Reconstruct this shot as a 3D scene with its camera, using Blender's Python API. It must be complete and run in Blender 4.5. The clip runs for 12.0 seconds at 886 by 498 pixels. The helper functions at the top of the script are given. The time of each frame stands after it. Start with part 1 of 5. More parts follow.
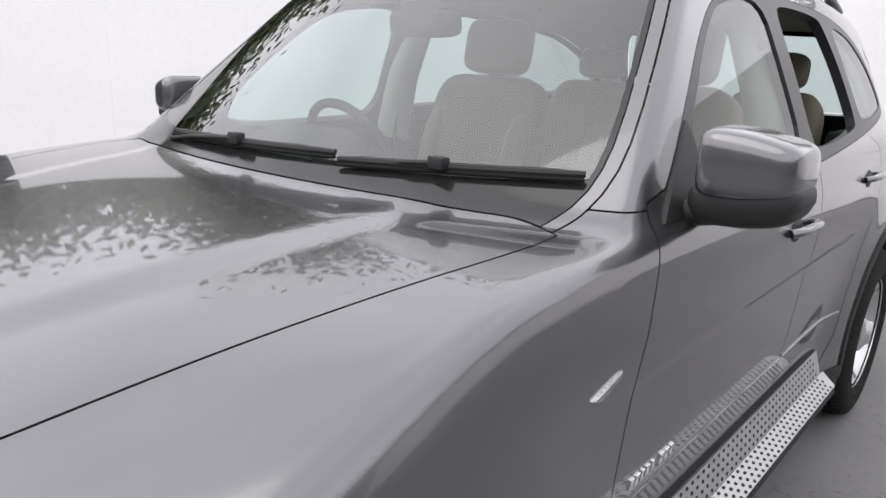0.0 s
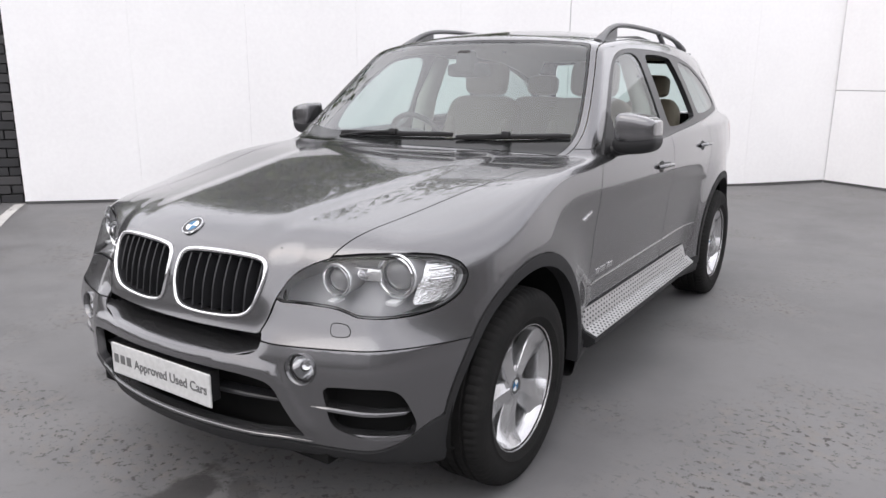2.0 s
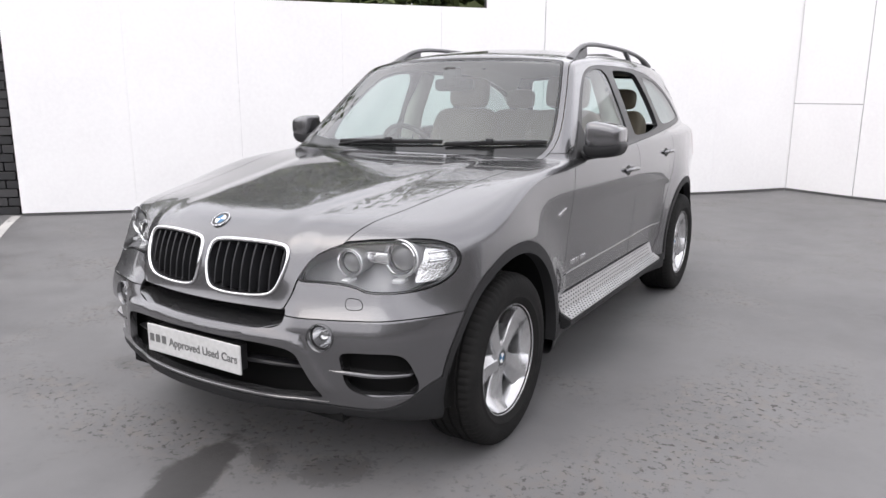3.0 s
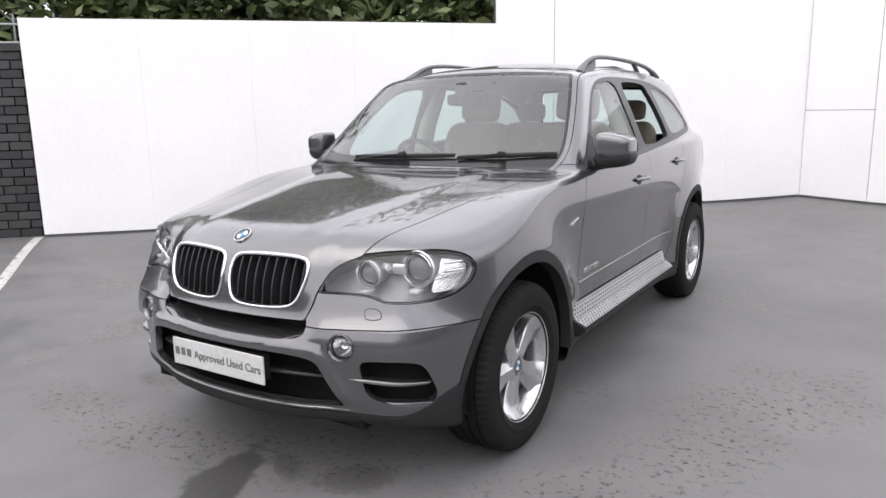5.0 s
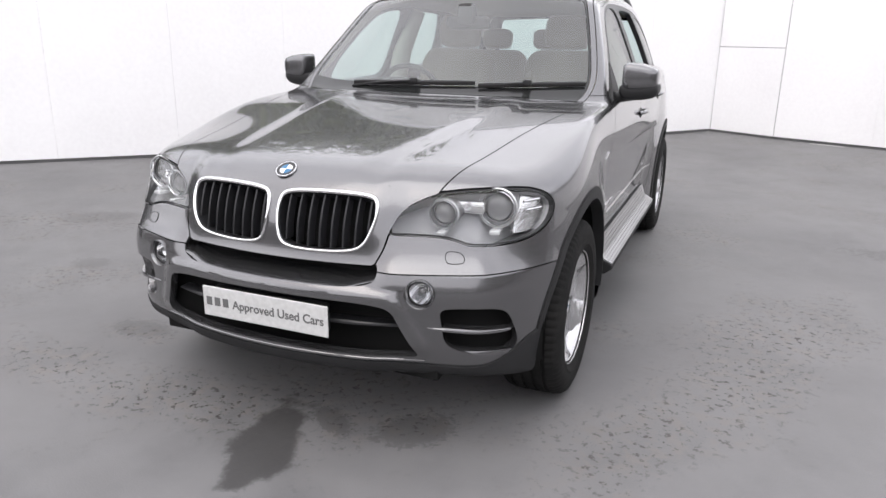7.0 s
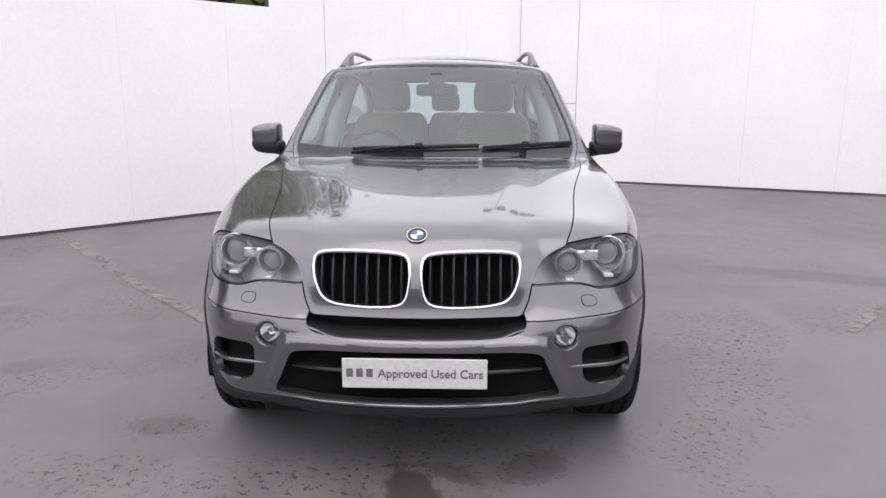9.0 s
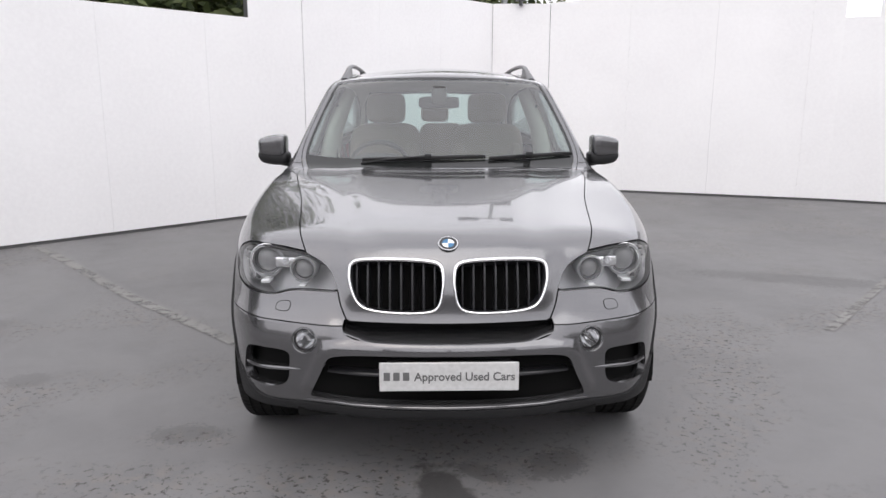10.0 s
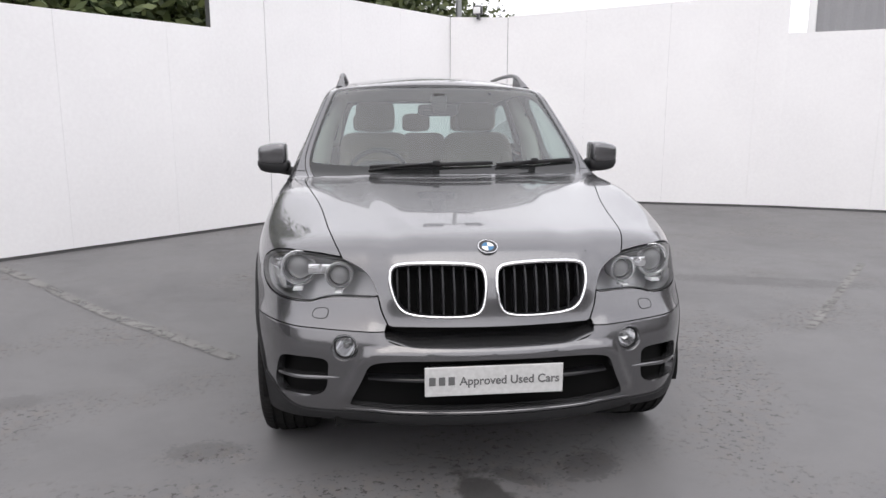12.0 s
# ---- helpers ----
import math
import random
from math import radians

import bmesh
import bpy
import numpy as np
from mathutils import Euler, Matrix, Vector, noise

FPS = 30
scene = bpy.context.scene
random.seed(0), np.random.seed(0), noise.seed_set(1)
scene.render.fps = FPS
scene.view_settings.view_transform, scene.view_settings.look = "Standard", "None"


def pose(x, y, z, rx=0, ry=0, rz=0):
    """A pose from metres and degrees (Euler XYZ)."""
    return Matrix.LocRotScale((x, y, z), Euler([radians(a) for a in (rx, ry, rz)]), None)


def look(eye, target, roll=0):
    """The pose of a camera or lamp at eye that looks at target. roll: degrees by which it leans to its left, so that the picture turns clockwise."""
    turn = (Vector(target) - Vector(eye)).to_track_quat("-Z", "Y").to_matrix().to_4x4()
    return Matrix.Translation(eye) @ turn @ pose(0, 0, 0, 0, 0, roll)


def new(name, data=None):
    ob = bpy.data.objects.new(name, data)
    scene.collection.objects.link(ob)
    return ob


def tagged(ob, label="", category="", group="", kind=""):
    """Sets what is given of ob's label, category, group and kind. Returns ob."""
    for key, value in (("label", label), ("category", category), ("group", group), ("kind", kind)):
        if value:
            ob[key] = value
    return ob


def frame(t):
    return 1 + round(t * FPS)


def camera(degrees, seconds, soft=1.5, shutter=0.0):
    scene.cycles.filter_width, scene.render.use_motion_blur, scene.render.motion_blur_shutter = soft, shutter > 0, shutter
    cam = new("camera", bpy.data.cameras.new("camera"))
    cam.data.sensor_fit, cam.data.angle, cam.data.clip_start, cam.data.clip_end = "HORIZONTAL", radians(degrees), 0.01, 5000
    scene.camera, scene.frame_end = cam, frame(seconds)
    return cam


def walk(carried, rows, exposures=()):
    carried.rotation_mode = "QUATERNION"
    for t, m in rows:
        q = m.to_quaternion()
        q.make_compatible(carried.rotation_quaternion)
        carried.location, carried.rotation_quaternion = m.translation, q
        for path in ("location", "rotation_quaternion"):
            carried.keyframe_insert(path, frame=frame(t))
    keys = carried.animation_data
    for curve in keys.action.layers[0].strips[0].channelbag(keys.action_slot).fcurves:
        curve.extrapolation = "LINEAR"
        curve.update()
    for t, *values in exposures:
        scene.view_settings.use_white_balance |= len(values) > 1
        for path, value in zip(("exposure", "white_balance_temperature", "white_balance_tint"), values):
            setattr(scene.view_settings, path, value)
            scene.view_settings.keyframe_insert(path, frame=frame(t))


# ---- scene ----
cam = camera(63.9, 12.0)
PATH = [
    (0, (1.391, -0.417, 1.428), (0.14, 1.054, 0.907), 2.4),
    (0.5, (1.597, -1.001, 1.419), (0.399, 0.518, 0.91), 1.8),
    (1, (1.744, -1.46, 1.464), (0.612, 0.113, 0.97), 1.2),
    (1.5, (1.803, -1.863, 1.475), (0.757, -0.232, 0.979), 0.9),
    (2, (2.006, -2.192, 1.464), (0.939, -0.565, 1.001), 0.4),
    (2.5, (2.105, -2.447, 1.47), (1.065, -0.8, 1.02), 0.4),
    (2.7, (2.137, -2.511, 1.45), (1.117, -0.846, 1.018), 0.2),
    (4.5, (2.209, -2.634, 1.455), (1.159, -0.977, 1.065), -0.7),
    (5, (2.201, -2.629, 1.451), (1.144, -0.975, 1.07), -1.1),
    (5.5, (2.177, -2.617, 1.445), (1.128, -0.959, 1.057), -0.7),
    (6, (2.066, -2.578, 1.425), (1.026, -0.922, 1.002), 0.8),
    (6.5, (1.78, -2.627, 1.405), (0.773, -0.985, 0.868), 1.5),
    (7, (1.469, -2.775, 1.434), (0.738, -1.003, 0.863), 0.9),
    (7.5, (1.113, -2.884, 1.427), (0.488, -1.056, 0.912), 0.6),
    (7.7, (0.986, -2.986, 1.472), (0.439, -1.132, 0.958), 1.1),
    (9.3, (0.064, -3.286, 1.487), (0.042, -1.327, 1.085), -0.3),
    (9.5, (0.008, -3.312, 1.502), (-0.001, -1.352, 1.107), -0.3),
    (10, (-0.09, -3.375, 1.506), (-0.039, -1.416, 1.106), 0.1),
    (10.5, (-0.091, -3.38, 1.509), (-0.052, -1.417, 1.126), 0.3),
    (11, (-0.107, -3.371, 1.503), (-0.088, -1.406, 1.127), 0.5),
    (11.5, (-0.179, -3.352, 1.49), (-0.132, -1.387, 1.123), 2.4),
    (12, (-0.479, -3.346, 1.464), (-0.255, -1.392, 1.103), -0.0),
]
walk(cam, [(t, look(eye, target, roll)) for t, eye, target, roll in PATH],
     [(0, 0.24), (1.0, 0.20), (1.5, 0.20), (2.5, 0.38), (5.5, 0.38), (7.5, 0.43), (9.3, 0.19), (12, 0.12)])

# ---- light: a bright overcast sky ----
world = bpy.data.worlds.new("overcast_sky")
scene.world = world
world.use_nodes = True
wn = world.node_tree.nodes
wn.clear()
w_out = wn.new("ShaderNodeOutputWorld")
w_bg = wn.new("ShaderNodeBackground")
w_sky = wn.new("ShaderNodeTexSky")
w_sky.sky_type = "NISHITA"
w_sky.sun_disc = False
w_sky.sun_elevation, w_sky.sun_rotation = radians(55), radians(200)
w_sky.air_density, w_sky.dust_density, w_sky.ozone_density = 1.0, 6.0, 1.0
# cloud cover: the clear sky's colour is drowned in an even white with soft, darker cloud bellies
w_co = wn.new("ShaderNodeTexCoord")
w_map = wn.new("ShaderNodeMapping")
w_map.inputs["Scale"].default_value = (1.0, 1.0, 2.2)
w_noise = wn.new("ShaderNodeTexNoise")
w_noise.inputs["Scale"].default_value, w_noise.inputs["Detail"].default_value = 2.2, 5.0
w_ramp = wn.new("ShaderNodeValToRGB")
w_ramp.color_ramp.elements[0].position, w_ramp.color_ramp.elements[0].color = 0.32, (7.6, 7.5, 8.0, 1)
w_ramp.color_ramp.elements[1].position, w_ramp.color_ramp.elements[1].color = 0.68, (11.0, 10.8, 11.2, 1)
w_mix = wn.new("ShaderNodeMixRGB")
w_mix.inputs["Fac"].default_value = 0.9
wl = world.node_tree.links
wl.new(w_co.outputs["Generated"], w_map.inputs["Vector"])
wl.new(w_map.outputs["Vector"], w_noise.inputs["Vector"])
wl.new(w_noise.outputs["Fac"], w_ramp.inputs["Fac"])
wl.new(w_sky.outputs["Color"], w_mix.inputs["Color1"])
wl.new(w_ramp.outputs["Color"], w_mix.inputs["Color2"])
wl.new(w_mix.outputs["Color"], w_bg.inputs["Color"])
wl.new(w_bg.outputs["Background"], w_out.inputs["Surface"])
w_bg.inputs["Strength"].default_value = 0.165

sun = new("sun", bpy.data.lights.new("sun", "SUN"))
sun.data.energy, sun.data.angle, sun.data.color = 0.8, radians(60), (1.0, 0.985, 0.96)
sun.matrix_world = look((2.0, -5.0, 12.0), (0, 1, 0))

# ---- materials ----
def material(name, base, rough=0.5, metal=0.0, spec=0.5, coat=0.0, coat_rough=0.03):
    m = bpy.data.materials.new(name)
    m.use_nodes = True
    b = m.node_tree.nodes["Principled BSDF"]
    b.inputs["Base Color"].default_value = (*base, 1)
    b.inputs["Roughness"].default_value = rough
    b.inputs["Metallic"].default_value = metal
    b.inputs["Specular IOR Level"].default_value = spec
    b.inputs["Coat Weight"].default_value = coat
    b.inputs["Coat Roughness"].default_value = coat_rough
    return m


def node(m, kind, **values):
    n = m.node_tree.nodes.new(kind)
    for key, value in values.items():
        n.inputs[key.replace("_", " ")].default_value = value
    return n


def wire(m, a, out, b, inp):
    m.node_tree.links.new(a.outputs[out], b.inputs[inp])


def bsdf(m):
    return m.node_tree.nodes["Principled BSDF"]


def ramp(m, src, out, stops):
    r = m.node_tree.nodes.new("ShaderNodeValToRGB")
    e = r.color_ramp.elements
    while len(e) < len(stops):
        e.new(0.5)
    for el, (pos, col) in zip(e, stops):
        el.position = pos
        el.color = (*col, 1) if len(col) == 3 else col
    wire(m, src, out, r, "Fac")
    return r


def mottled(name, a, b, scale, rough=0.6, bump=0.0, fine=60.0, metal=0.0, spec=0.5, coat=0.0):
    """Two tones in soft patches at one scale, grain at another, with a fine relief."""
    m = material(name, a, rough, metal, spec, coat)
    co = node(m, "ShaderNodeTexCoord")
    big = node(m, "ShaderNodeTexNoise", Scale=scale, Detail=6.0)
    small = node(m, "ShaderNodeTexNoise", Scale=fine, Detail=4.0)
    wire(m, co, "Object", big, "Vector")
    wire(m, co, "Object", small, "Vector")
    r = ramp(m, big, "Fac", [(0.3, a), (0.7, b)])
    mix = m.node_tree.nodes.new("ShaderNodeMixRGB")
    mix.blend_type = "OVERLAY"
    mix.inputs["Fac"].default_value = 0.25
    wire(m, r, "Color", mix, "Color1")
    wire(m, small, "Fac", mix, "Color2")
    wire(m, mix, "Color", bsdf(m), "Base Color")
    if bump:
        bp = node(m, "ShaderNodeBump", Strength=bump, Distance=0.01)
        wire(m, small, "Fac", bp, "Height")
        wire(m, bp, "Normal", bsdf(m), "Normal")
    return m


PAINT = mottled("grey_metallic_paint", (0.163, 0.162, 0.168), (0.153, 0.152, 0.158), 1.5, 0.25, 0.0, 1500, 0.85, 0.5, 1.0)
BLACK = material("black_plastic", (0.018, 0.018, 0.019), 0.5, 0.0, 0.35)
WALL = mottled("white_wall_paint", (0.86, 0.855, 0.86), (0.82, 0.813, 0.82), 0.9, 0.55, 0.015, 25)
CLAD = mottled("grained_grey_plastic", (0.020, 0.020, 0.021), (0.026, 0.026, 0.027), 3.0, 0.6, 0.15, 400, 0.0, 0.22)
FRIT = material("black_glass_edge", (0.016, 0.017, 0.017), 0.12)
TRIM = material("satin_black_trim", (0.022, 0.022, 0.024), 0.32)
LINER = mottled("pale_roof_cloth", (0.50, 0.47, 0.42), (0.45, 0.42, 0.38), 4.0, 0.9, 0.1, 500)
DARKLINER = mottled("dark_cabin_plastic", (0.030, 0.029, 0.028), (0.036, 0.034, 0.033), 6.0, 0.7, 0.1, 500)
RED = material("red_lamp_plastic", (0.35, 0.01, 0.012), 0.1)
CHROME = material("chrome", (0.82, 0.82, 0.83), 0.08, 1.0)
ALLOY = mottled("silver_wheel_paint", (0.62, 0.62, 0.63), (0.56, 0.56, 0.57), 8.0, 0.26, 0.0, 300, 0.85)
RUBBER = mottled("tyre_rubber", (0.012, 0.012, 0.012), (0.018, 0.0175, 0.017), 9.0, 0.8, 0.2, 300, 0.0, 0.12)
WELL = material("wheel_well_felt", (0.010, 0.010, 0.010), 0.95, 0.0, 0.1)
STEEL = mottled("ribbed_aluminium", (0.48, 0.48, 0.48), (0.42, 0.42, 0.42), 12.0, 0.35, 0.05, 300, 0.8)
LEATHER = mottled("beige_leather", (0.25, 0.20, 0.15), (0.215, 0.17, 0.128), 5.0, 0.55, 0.15, 220)
DARK_METAL = material("dark_lamp_metal", (0.11, 0.11, 0.115), 0.3, 0.8)
WHITE = material("white_plastic", (0.78, 0.78, 0.78), 0.4)
BLUE = material("blue_enamel", (0.05, 0.16, 0.30), 0.25)
PLATE = mottled("plate_white", (0.56, 0.56, 0.555), (0.53, 0.53, 0.525), 6.0, 0.35)
INK = material("plate_lettering", (0.12, 0.12, 0.12), 0.5)


def glass_sheet(name, tint, least=0.115, gloss_rough=0.0):
    """A thin pane: light goes straight through it, tinted, and the surface mirrors at its Fresnel share."""
    m = bpy.data.materials.new(name)
    m.use_nodes = True
    m.node_tree.nodes.clear()
    out = node(m, "ShaderNodeOutputMaterial")
    clear = node(m, "ShaderNodeBsdfTransparent", Color=(*tint, 1))
    gloss = node(m, "ShaderNodeBsdfGlossy", Roughness=gloss_rough)
    face = node(m, "ShaderNodeLayerWeight", Blend=0.5)
    mix = node(m, "ShaderNodeMixShader")
    power = m.node_tree.nodes.new("ShaderNodeMath")
    power.operation = "POWER"
    power.inputs[1].default_value = 3.6
    scale = m.node_tree.nodes.new("ShaderNodeMath")
    scale.operation = "MULTIPLY_ADD"
    scale.inputs[1].default_value, scale.inputs[2].default_value = 0.88, least
    wire(m, face, "Facing", power, 0)
    wire(m, power, "Value", scale, 0)
    wire(m, scale, "Value", mix, "Fac")
    m.node_tree.links.new(clear.outputs[0], mix.inputs[1])
    m.node_tree.links.new(gloss.outputs[0], mix.inputs[2])
    wire(m, mix, "Shader", out, "Surface")
    return m


GLASS = glass_sheet("tinted_car_glass", (0.66, 0.76, 0.735), 0.155)
SIDEGLASS = glass_sheet("tinted_side_glass", (0.62, 0.73, 0.705), 0.055)
DARKGLASS = glass_sheet("dark_quarter_glass", (0.42, 0.48, 0.47), 0.07)
FOGREF = material("fog_reflector", (0.55, 0.55, 0.56), 0.10, 1.0)
RAILGREY = material("satin_grey_rail", (0.13, 0.13, 0.135), 0.38, 0.4)
LENS = glass_sheet("clear_lamp_lens", (0.96, 0.965, 0.965), 0.03)
GRILLE = material("black_grille_plastic", (0.022, 0.022, 0.024), 0.28)
LAMPGREY = mottled("grey_lamp_bowl", (0.34, 0.34, 0.35), (0.30, 0.30, 0.31), 8.0, 0.38, 0.0, 200, 0.4)
FACET = mottled("faceted_lamp_reflector", (0.86, 0.86, 0.87), (0.78, 0.78, 0.79), 30.0, 0.10, 0.22, 120, 0.95)
RINGW = material("frosted_lamp_ring", (0.90, 0.91, 0.92), 0.18, 0.5)
DARKLENS = material("projector_glass", (0.17, 0.17, 0.175), 0.05, 0.0, 0.6)

JOINT = material("dark_joint", (0.10, 0.10, 0.10), 0.9)
MORTAR = material("dark_mortar", (0.018, 0.018, 0.018), 0.95)
COPING = mottled("dark_coping_stone", (0.05, 0.05, 0.05), (0.035, 0.035, 0.035), 6.0, 0.85)
GALV = material("galvanised_steel", (0.30, 0.31, 0.31), 0.5, 0.6)
DARKWALL = mottled("grey_added_wall", (0.17, 0.162, 0.155), (0.12, 0.115, 0.11), 1.2, 0.85)
CLADSHEET = mottled("grey_sheet_cladding", (0.30, 0.30, 0.31), (0.27, 0.27, 0.28), 0.4, 0.6)
BARK = mottled("bark", (0.10, 0.075, 0.055), (0.06, 0.048, 0.038), 8.0, 0.9, 0.5, 40)
BRICK = material("painted_dark_brick", (0.030, 0.030, 0.032), 0.6)


def random_tint(m, a, b, source="Random"):
    info = node(m, "ShaderNodeObjectInfo") if source == "Random" else node(m, "ShaderNodeNewGeometry")
    r = ramp(m, info, "Random" if source == "Random" else "Random Per Island", [(0.0, a), (1.0, b)])
    wire(m, r, "Color", bsdf(m), "Base Color")


random_tint(BRICK, (0.020, 0.020, 0.022), (0.050, 0.048, 0.050))
LEAF = material("leaves", (0.05, 0.08, 0.03), 0.55)
random_tint(LEAF, (0.030, 0.050, 0.016), (0.130, 0.155, 0.055), "island")


def ground_material():
    """Grey deck paint over concrete: soft patches, worn dark speckle, a few old stains."""
    m = material("grey_deck_paint", (0.17, 0.168, 0.17), 0.62)
    co = node(m, "ShaderNodeTexCoord")
    patch = node(m, "ShaderNodeTexNoise", Scale=0.55, Detail=7.0, Roughness=0.62)
    tone = node(m, "ShaderNodeTexNoise", Scale=2.6, Detail=8.0, Roughness=0.65)
    wear = node(m, "ShaderNodeTexNoise", Scale=1.1, Detail=3.0)
    speck = node(m, "ShaderNodeTexNoise", Scale=27.0, Detail=6.0, Roughness=0.72)
    grain = node(m, "ShaderNodeTexNoise", Scale=160.0, Detail=3.0)
    for n in (patch, tone, wear, speck, grain):
        wire(m, co, "Object", n, "Vector")
    base = ramp(m, patch, "Fac", [(0.30, (0.112, 0.110, 0.112)), (0.52, (0.150, 0.148, 0.150)), (0.72, (0.124, 0.122, 0.124))])
    shade = ramp(m, tone, "Fac", [(0.30, (0.72, 0.72, 0.72)), (0.50, (1, 1, 1)), (0.70, (1.12, 1.11, 1.10))])

    def mul(a, out_a, b, out_b, fac=1.0, kind="MULTIPLY"):
        x = m.node_tree.nodes.new("ShaderNodeMixRGB")
        x.blend_type = kind
        x.inputs["Fac"].default_value = fac
        wire(m, a, out_a, x, "Color1")
        wire(m, b, out_b, x, "Color2")
        return x
    col = mul(base, "Color", shade, "Color", 0.8)
    # paint worn through to dark grit, in drifts
    drift = ramp(m, wear, "Fac", [(0.50, (0, 0, 0)), (0.66, (0.8, 0.8, 0.8))])
    for x, y, a, b, turn in PITTED:
        mp = node(m, "ShaderNodeMapping")
        mp.vector_type = "TEXTURE"
        mp.inputs["Location"].default_value = (x, y, 0)
        mp.inputs["Rotation"].default_value = (0, 0, radians(turn))
        mp.inputs["Scale"].default_value = (a, b, 1)
        wire(m, co, "Object", mp, "Vector")
        ln = m.node_tree.nodes.new("ShaderNodeVectorMath")
        ln.operation = "LENGTH"
        wire(m, mp, "Vector", ln, 0)
        ragged = m.node_tree.nodes.new("ShaderNodeMath")
        ragged.operation = "MULTIPLY_ADD"
        ragged.inputs[1].default_value = 2.2
        wire(m, tone, "Fac", ragged, 0)
        m.node_tree.links.new(ln.outputs["Value"], ragged.inputs[2])
        spot = node(m, "ShaderNodeMapRange")
        spot.inputs["From Min"].default_value, spot.inputs["From Max"].default_value = 1.5, 2.4
        spot.inputs["To Min"].default_value, spot.inputs["To Max"].default_value = 1.0, 0.0
        wire(m, ragged, "Value", spot, "Value")
        drift = mul(drift, "Color", spot, "Result", 1.0, "LIGHTEN")
    # bare, slightly brown concrete shows where the paint is thin
    rust = node(m, "ShaderNodeTexNoise", Scale=14.0, Detail=5.0, Roughness=0.6)
    wire(m, co, "Object", rust, "Vector")
    thin = mul(drift, "Color", ramp(m, rust, "Fac", [(0.48, (0, 0, 0)), (0.62, (0.55, 0.55, 0.55))]), "Color")
    bare = m.node_tree.nodes.new("ShaderNodeMixRGB")
    bare.inputs["Color2"].default_value = (0.165, 0.148, 0.134, 1)
    wire(m, thin, "Color", bare, "Fac")
    wire(m, col, "Color", bare, "Color1")
    col = bare
    grit = ramp(m, speck, "Fac", [(0.56, (0, 0, 0)), (0.59, (1, 1, 1))])
    mask = mul(drift, "Color", grit, "Color")
    dark = m.node_tree.nodes.new("ShaderNodeMixRGB")
    dark.inputs["Color2"].default_value = (0.036, 0.033, 0.031, 1)
    wire(m, mask, "Color", dark, "Fac")
    wire(m, col, "Color", dark, "Color1")
    # old oil and water stains lying on the paint: place, half-length, half-width, turn
    last = dark
    for x, y, a, b, turn, depth in STAINS:
        mp = node(m, "ShaderNodeMapping")
        mp.vector_type = "TEXTURE"
        mp.inputs["Location"].default_value = (x, y, 0)
        mp.inputs["Rotation"].default_value = (0, 0, radians(turn))
        mp.inputs["Scale"].default_value = (a, b, 1)
        wire(m, co, "Object", mp, "Vector")
        ln = m.node_tree.nodes.new("ShaderNodeVectorMath")
        ln.operation = "LENGTH"
        wire(m, mp, "Vector", ln, 0)
        add = m.node_tree.nodes.new("ShaderNodeMath")
        add.operation = "MULTIPLY_ADD"
        add.inputs[1].default_value = 2.4
        wire(m, tone if depth > 0.5 else speck, "Fac", add, 0)
        m.node_tree.links.new(ln.outputs["Value"], add.inputs[2])
        inv = node(m, "ShaderNodeMapRange")
        inv.inputs["From Min"].default_value, inv.inputs["From Max"].default_value = 1.86, 2.06
        inv.inputs["To Min"].default_value, inv.inputs["To Max"].default_value = depth, 0.0
        wire(m, add, "Value", inv, "Value")
        st = m.node_tree.nodes.new("ShaderNodeMixRGB")
        st.inputs["Color2"].default_value = (0.046, 0.044, 0.044, 1)
        wire(m, inv, "Result", st, "Fac")
        wire(m, last, "Color", st, "Color1")
        last = st
    wire(m, last, "Color", bsdf(m), "Base Color")
    rough = ramp(m, tone, "Fac", [(0.3, (0.45, 0.45, 0.45)), (0.7, (0.72, 0.72, 0.72))])
    wire(m, rough, "Color", bsdf(m), "Roughness")
    bp = node(m, "ShaderNodeBump", Strength=0.25, Distance=0.004)
    hsum = mul(grain, "Fac", speck, "Fac", 0.5, "ADD")
    wire(m, hsum, "Color", bp, "Height")
    wire(m, bp, "Normal", bsdf(m), "Normal")
    return m


# where the paint is pitted: place, half-length, half-width, turn
PITTED = [(1.62, 0.35, 0.55, 0.28, 70), (1.75, 0.95, 0.55, 0.35, 40), (2.9, 1.5, 0.7, 0.25, 30), (0.45, -0.55, 0.22, 0.15, 30), (-0.55, -0.75, 0.60, 0.22, 10), (-1.25, -0.75, 0.45, 0.20, -10), (-1.18, -0.32, 0.22, 0.12, 0), (0.05, -0.60, 0.35, 0.08, -40), (-3.4, 1.1, 0.5, 0.25, 20)]
STAINS = [(0.02, -0.90, 0.36, 0.15, 100, 0.9), (0.14, -0.66, 0.16, 0.07, -35, 0.5), (0.47, -0.60, 0.20, 0.14, 40, 0.5), (-1.2, -0.28, 0.22, 0.12, 0, 0.4), (3.2, 2.6, 1.2, 0.25, -20, 0.4), (-2.3, 0.4, 0.16, 0.14, 0, 0.3), (-3.2, 1.3, 0.35, 0.2, 40, 0.3)]
GROUND = ground_material()


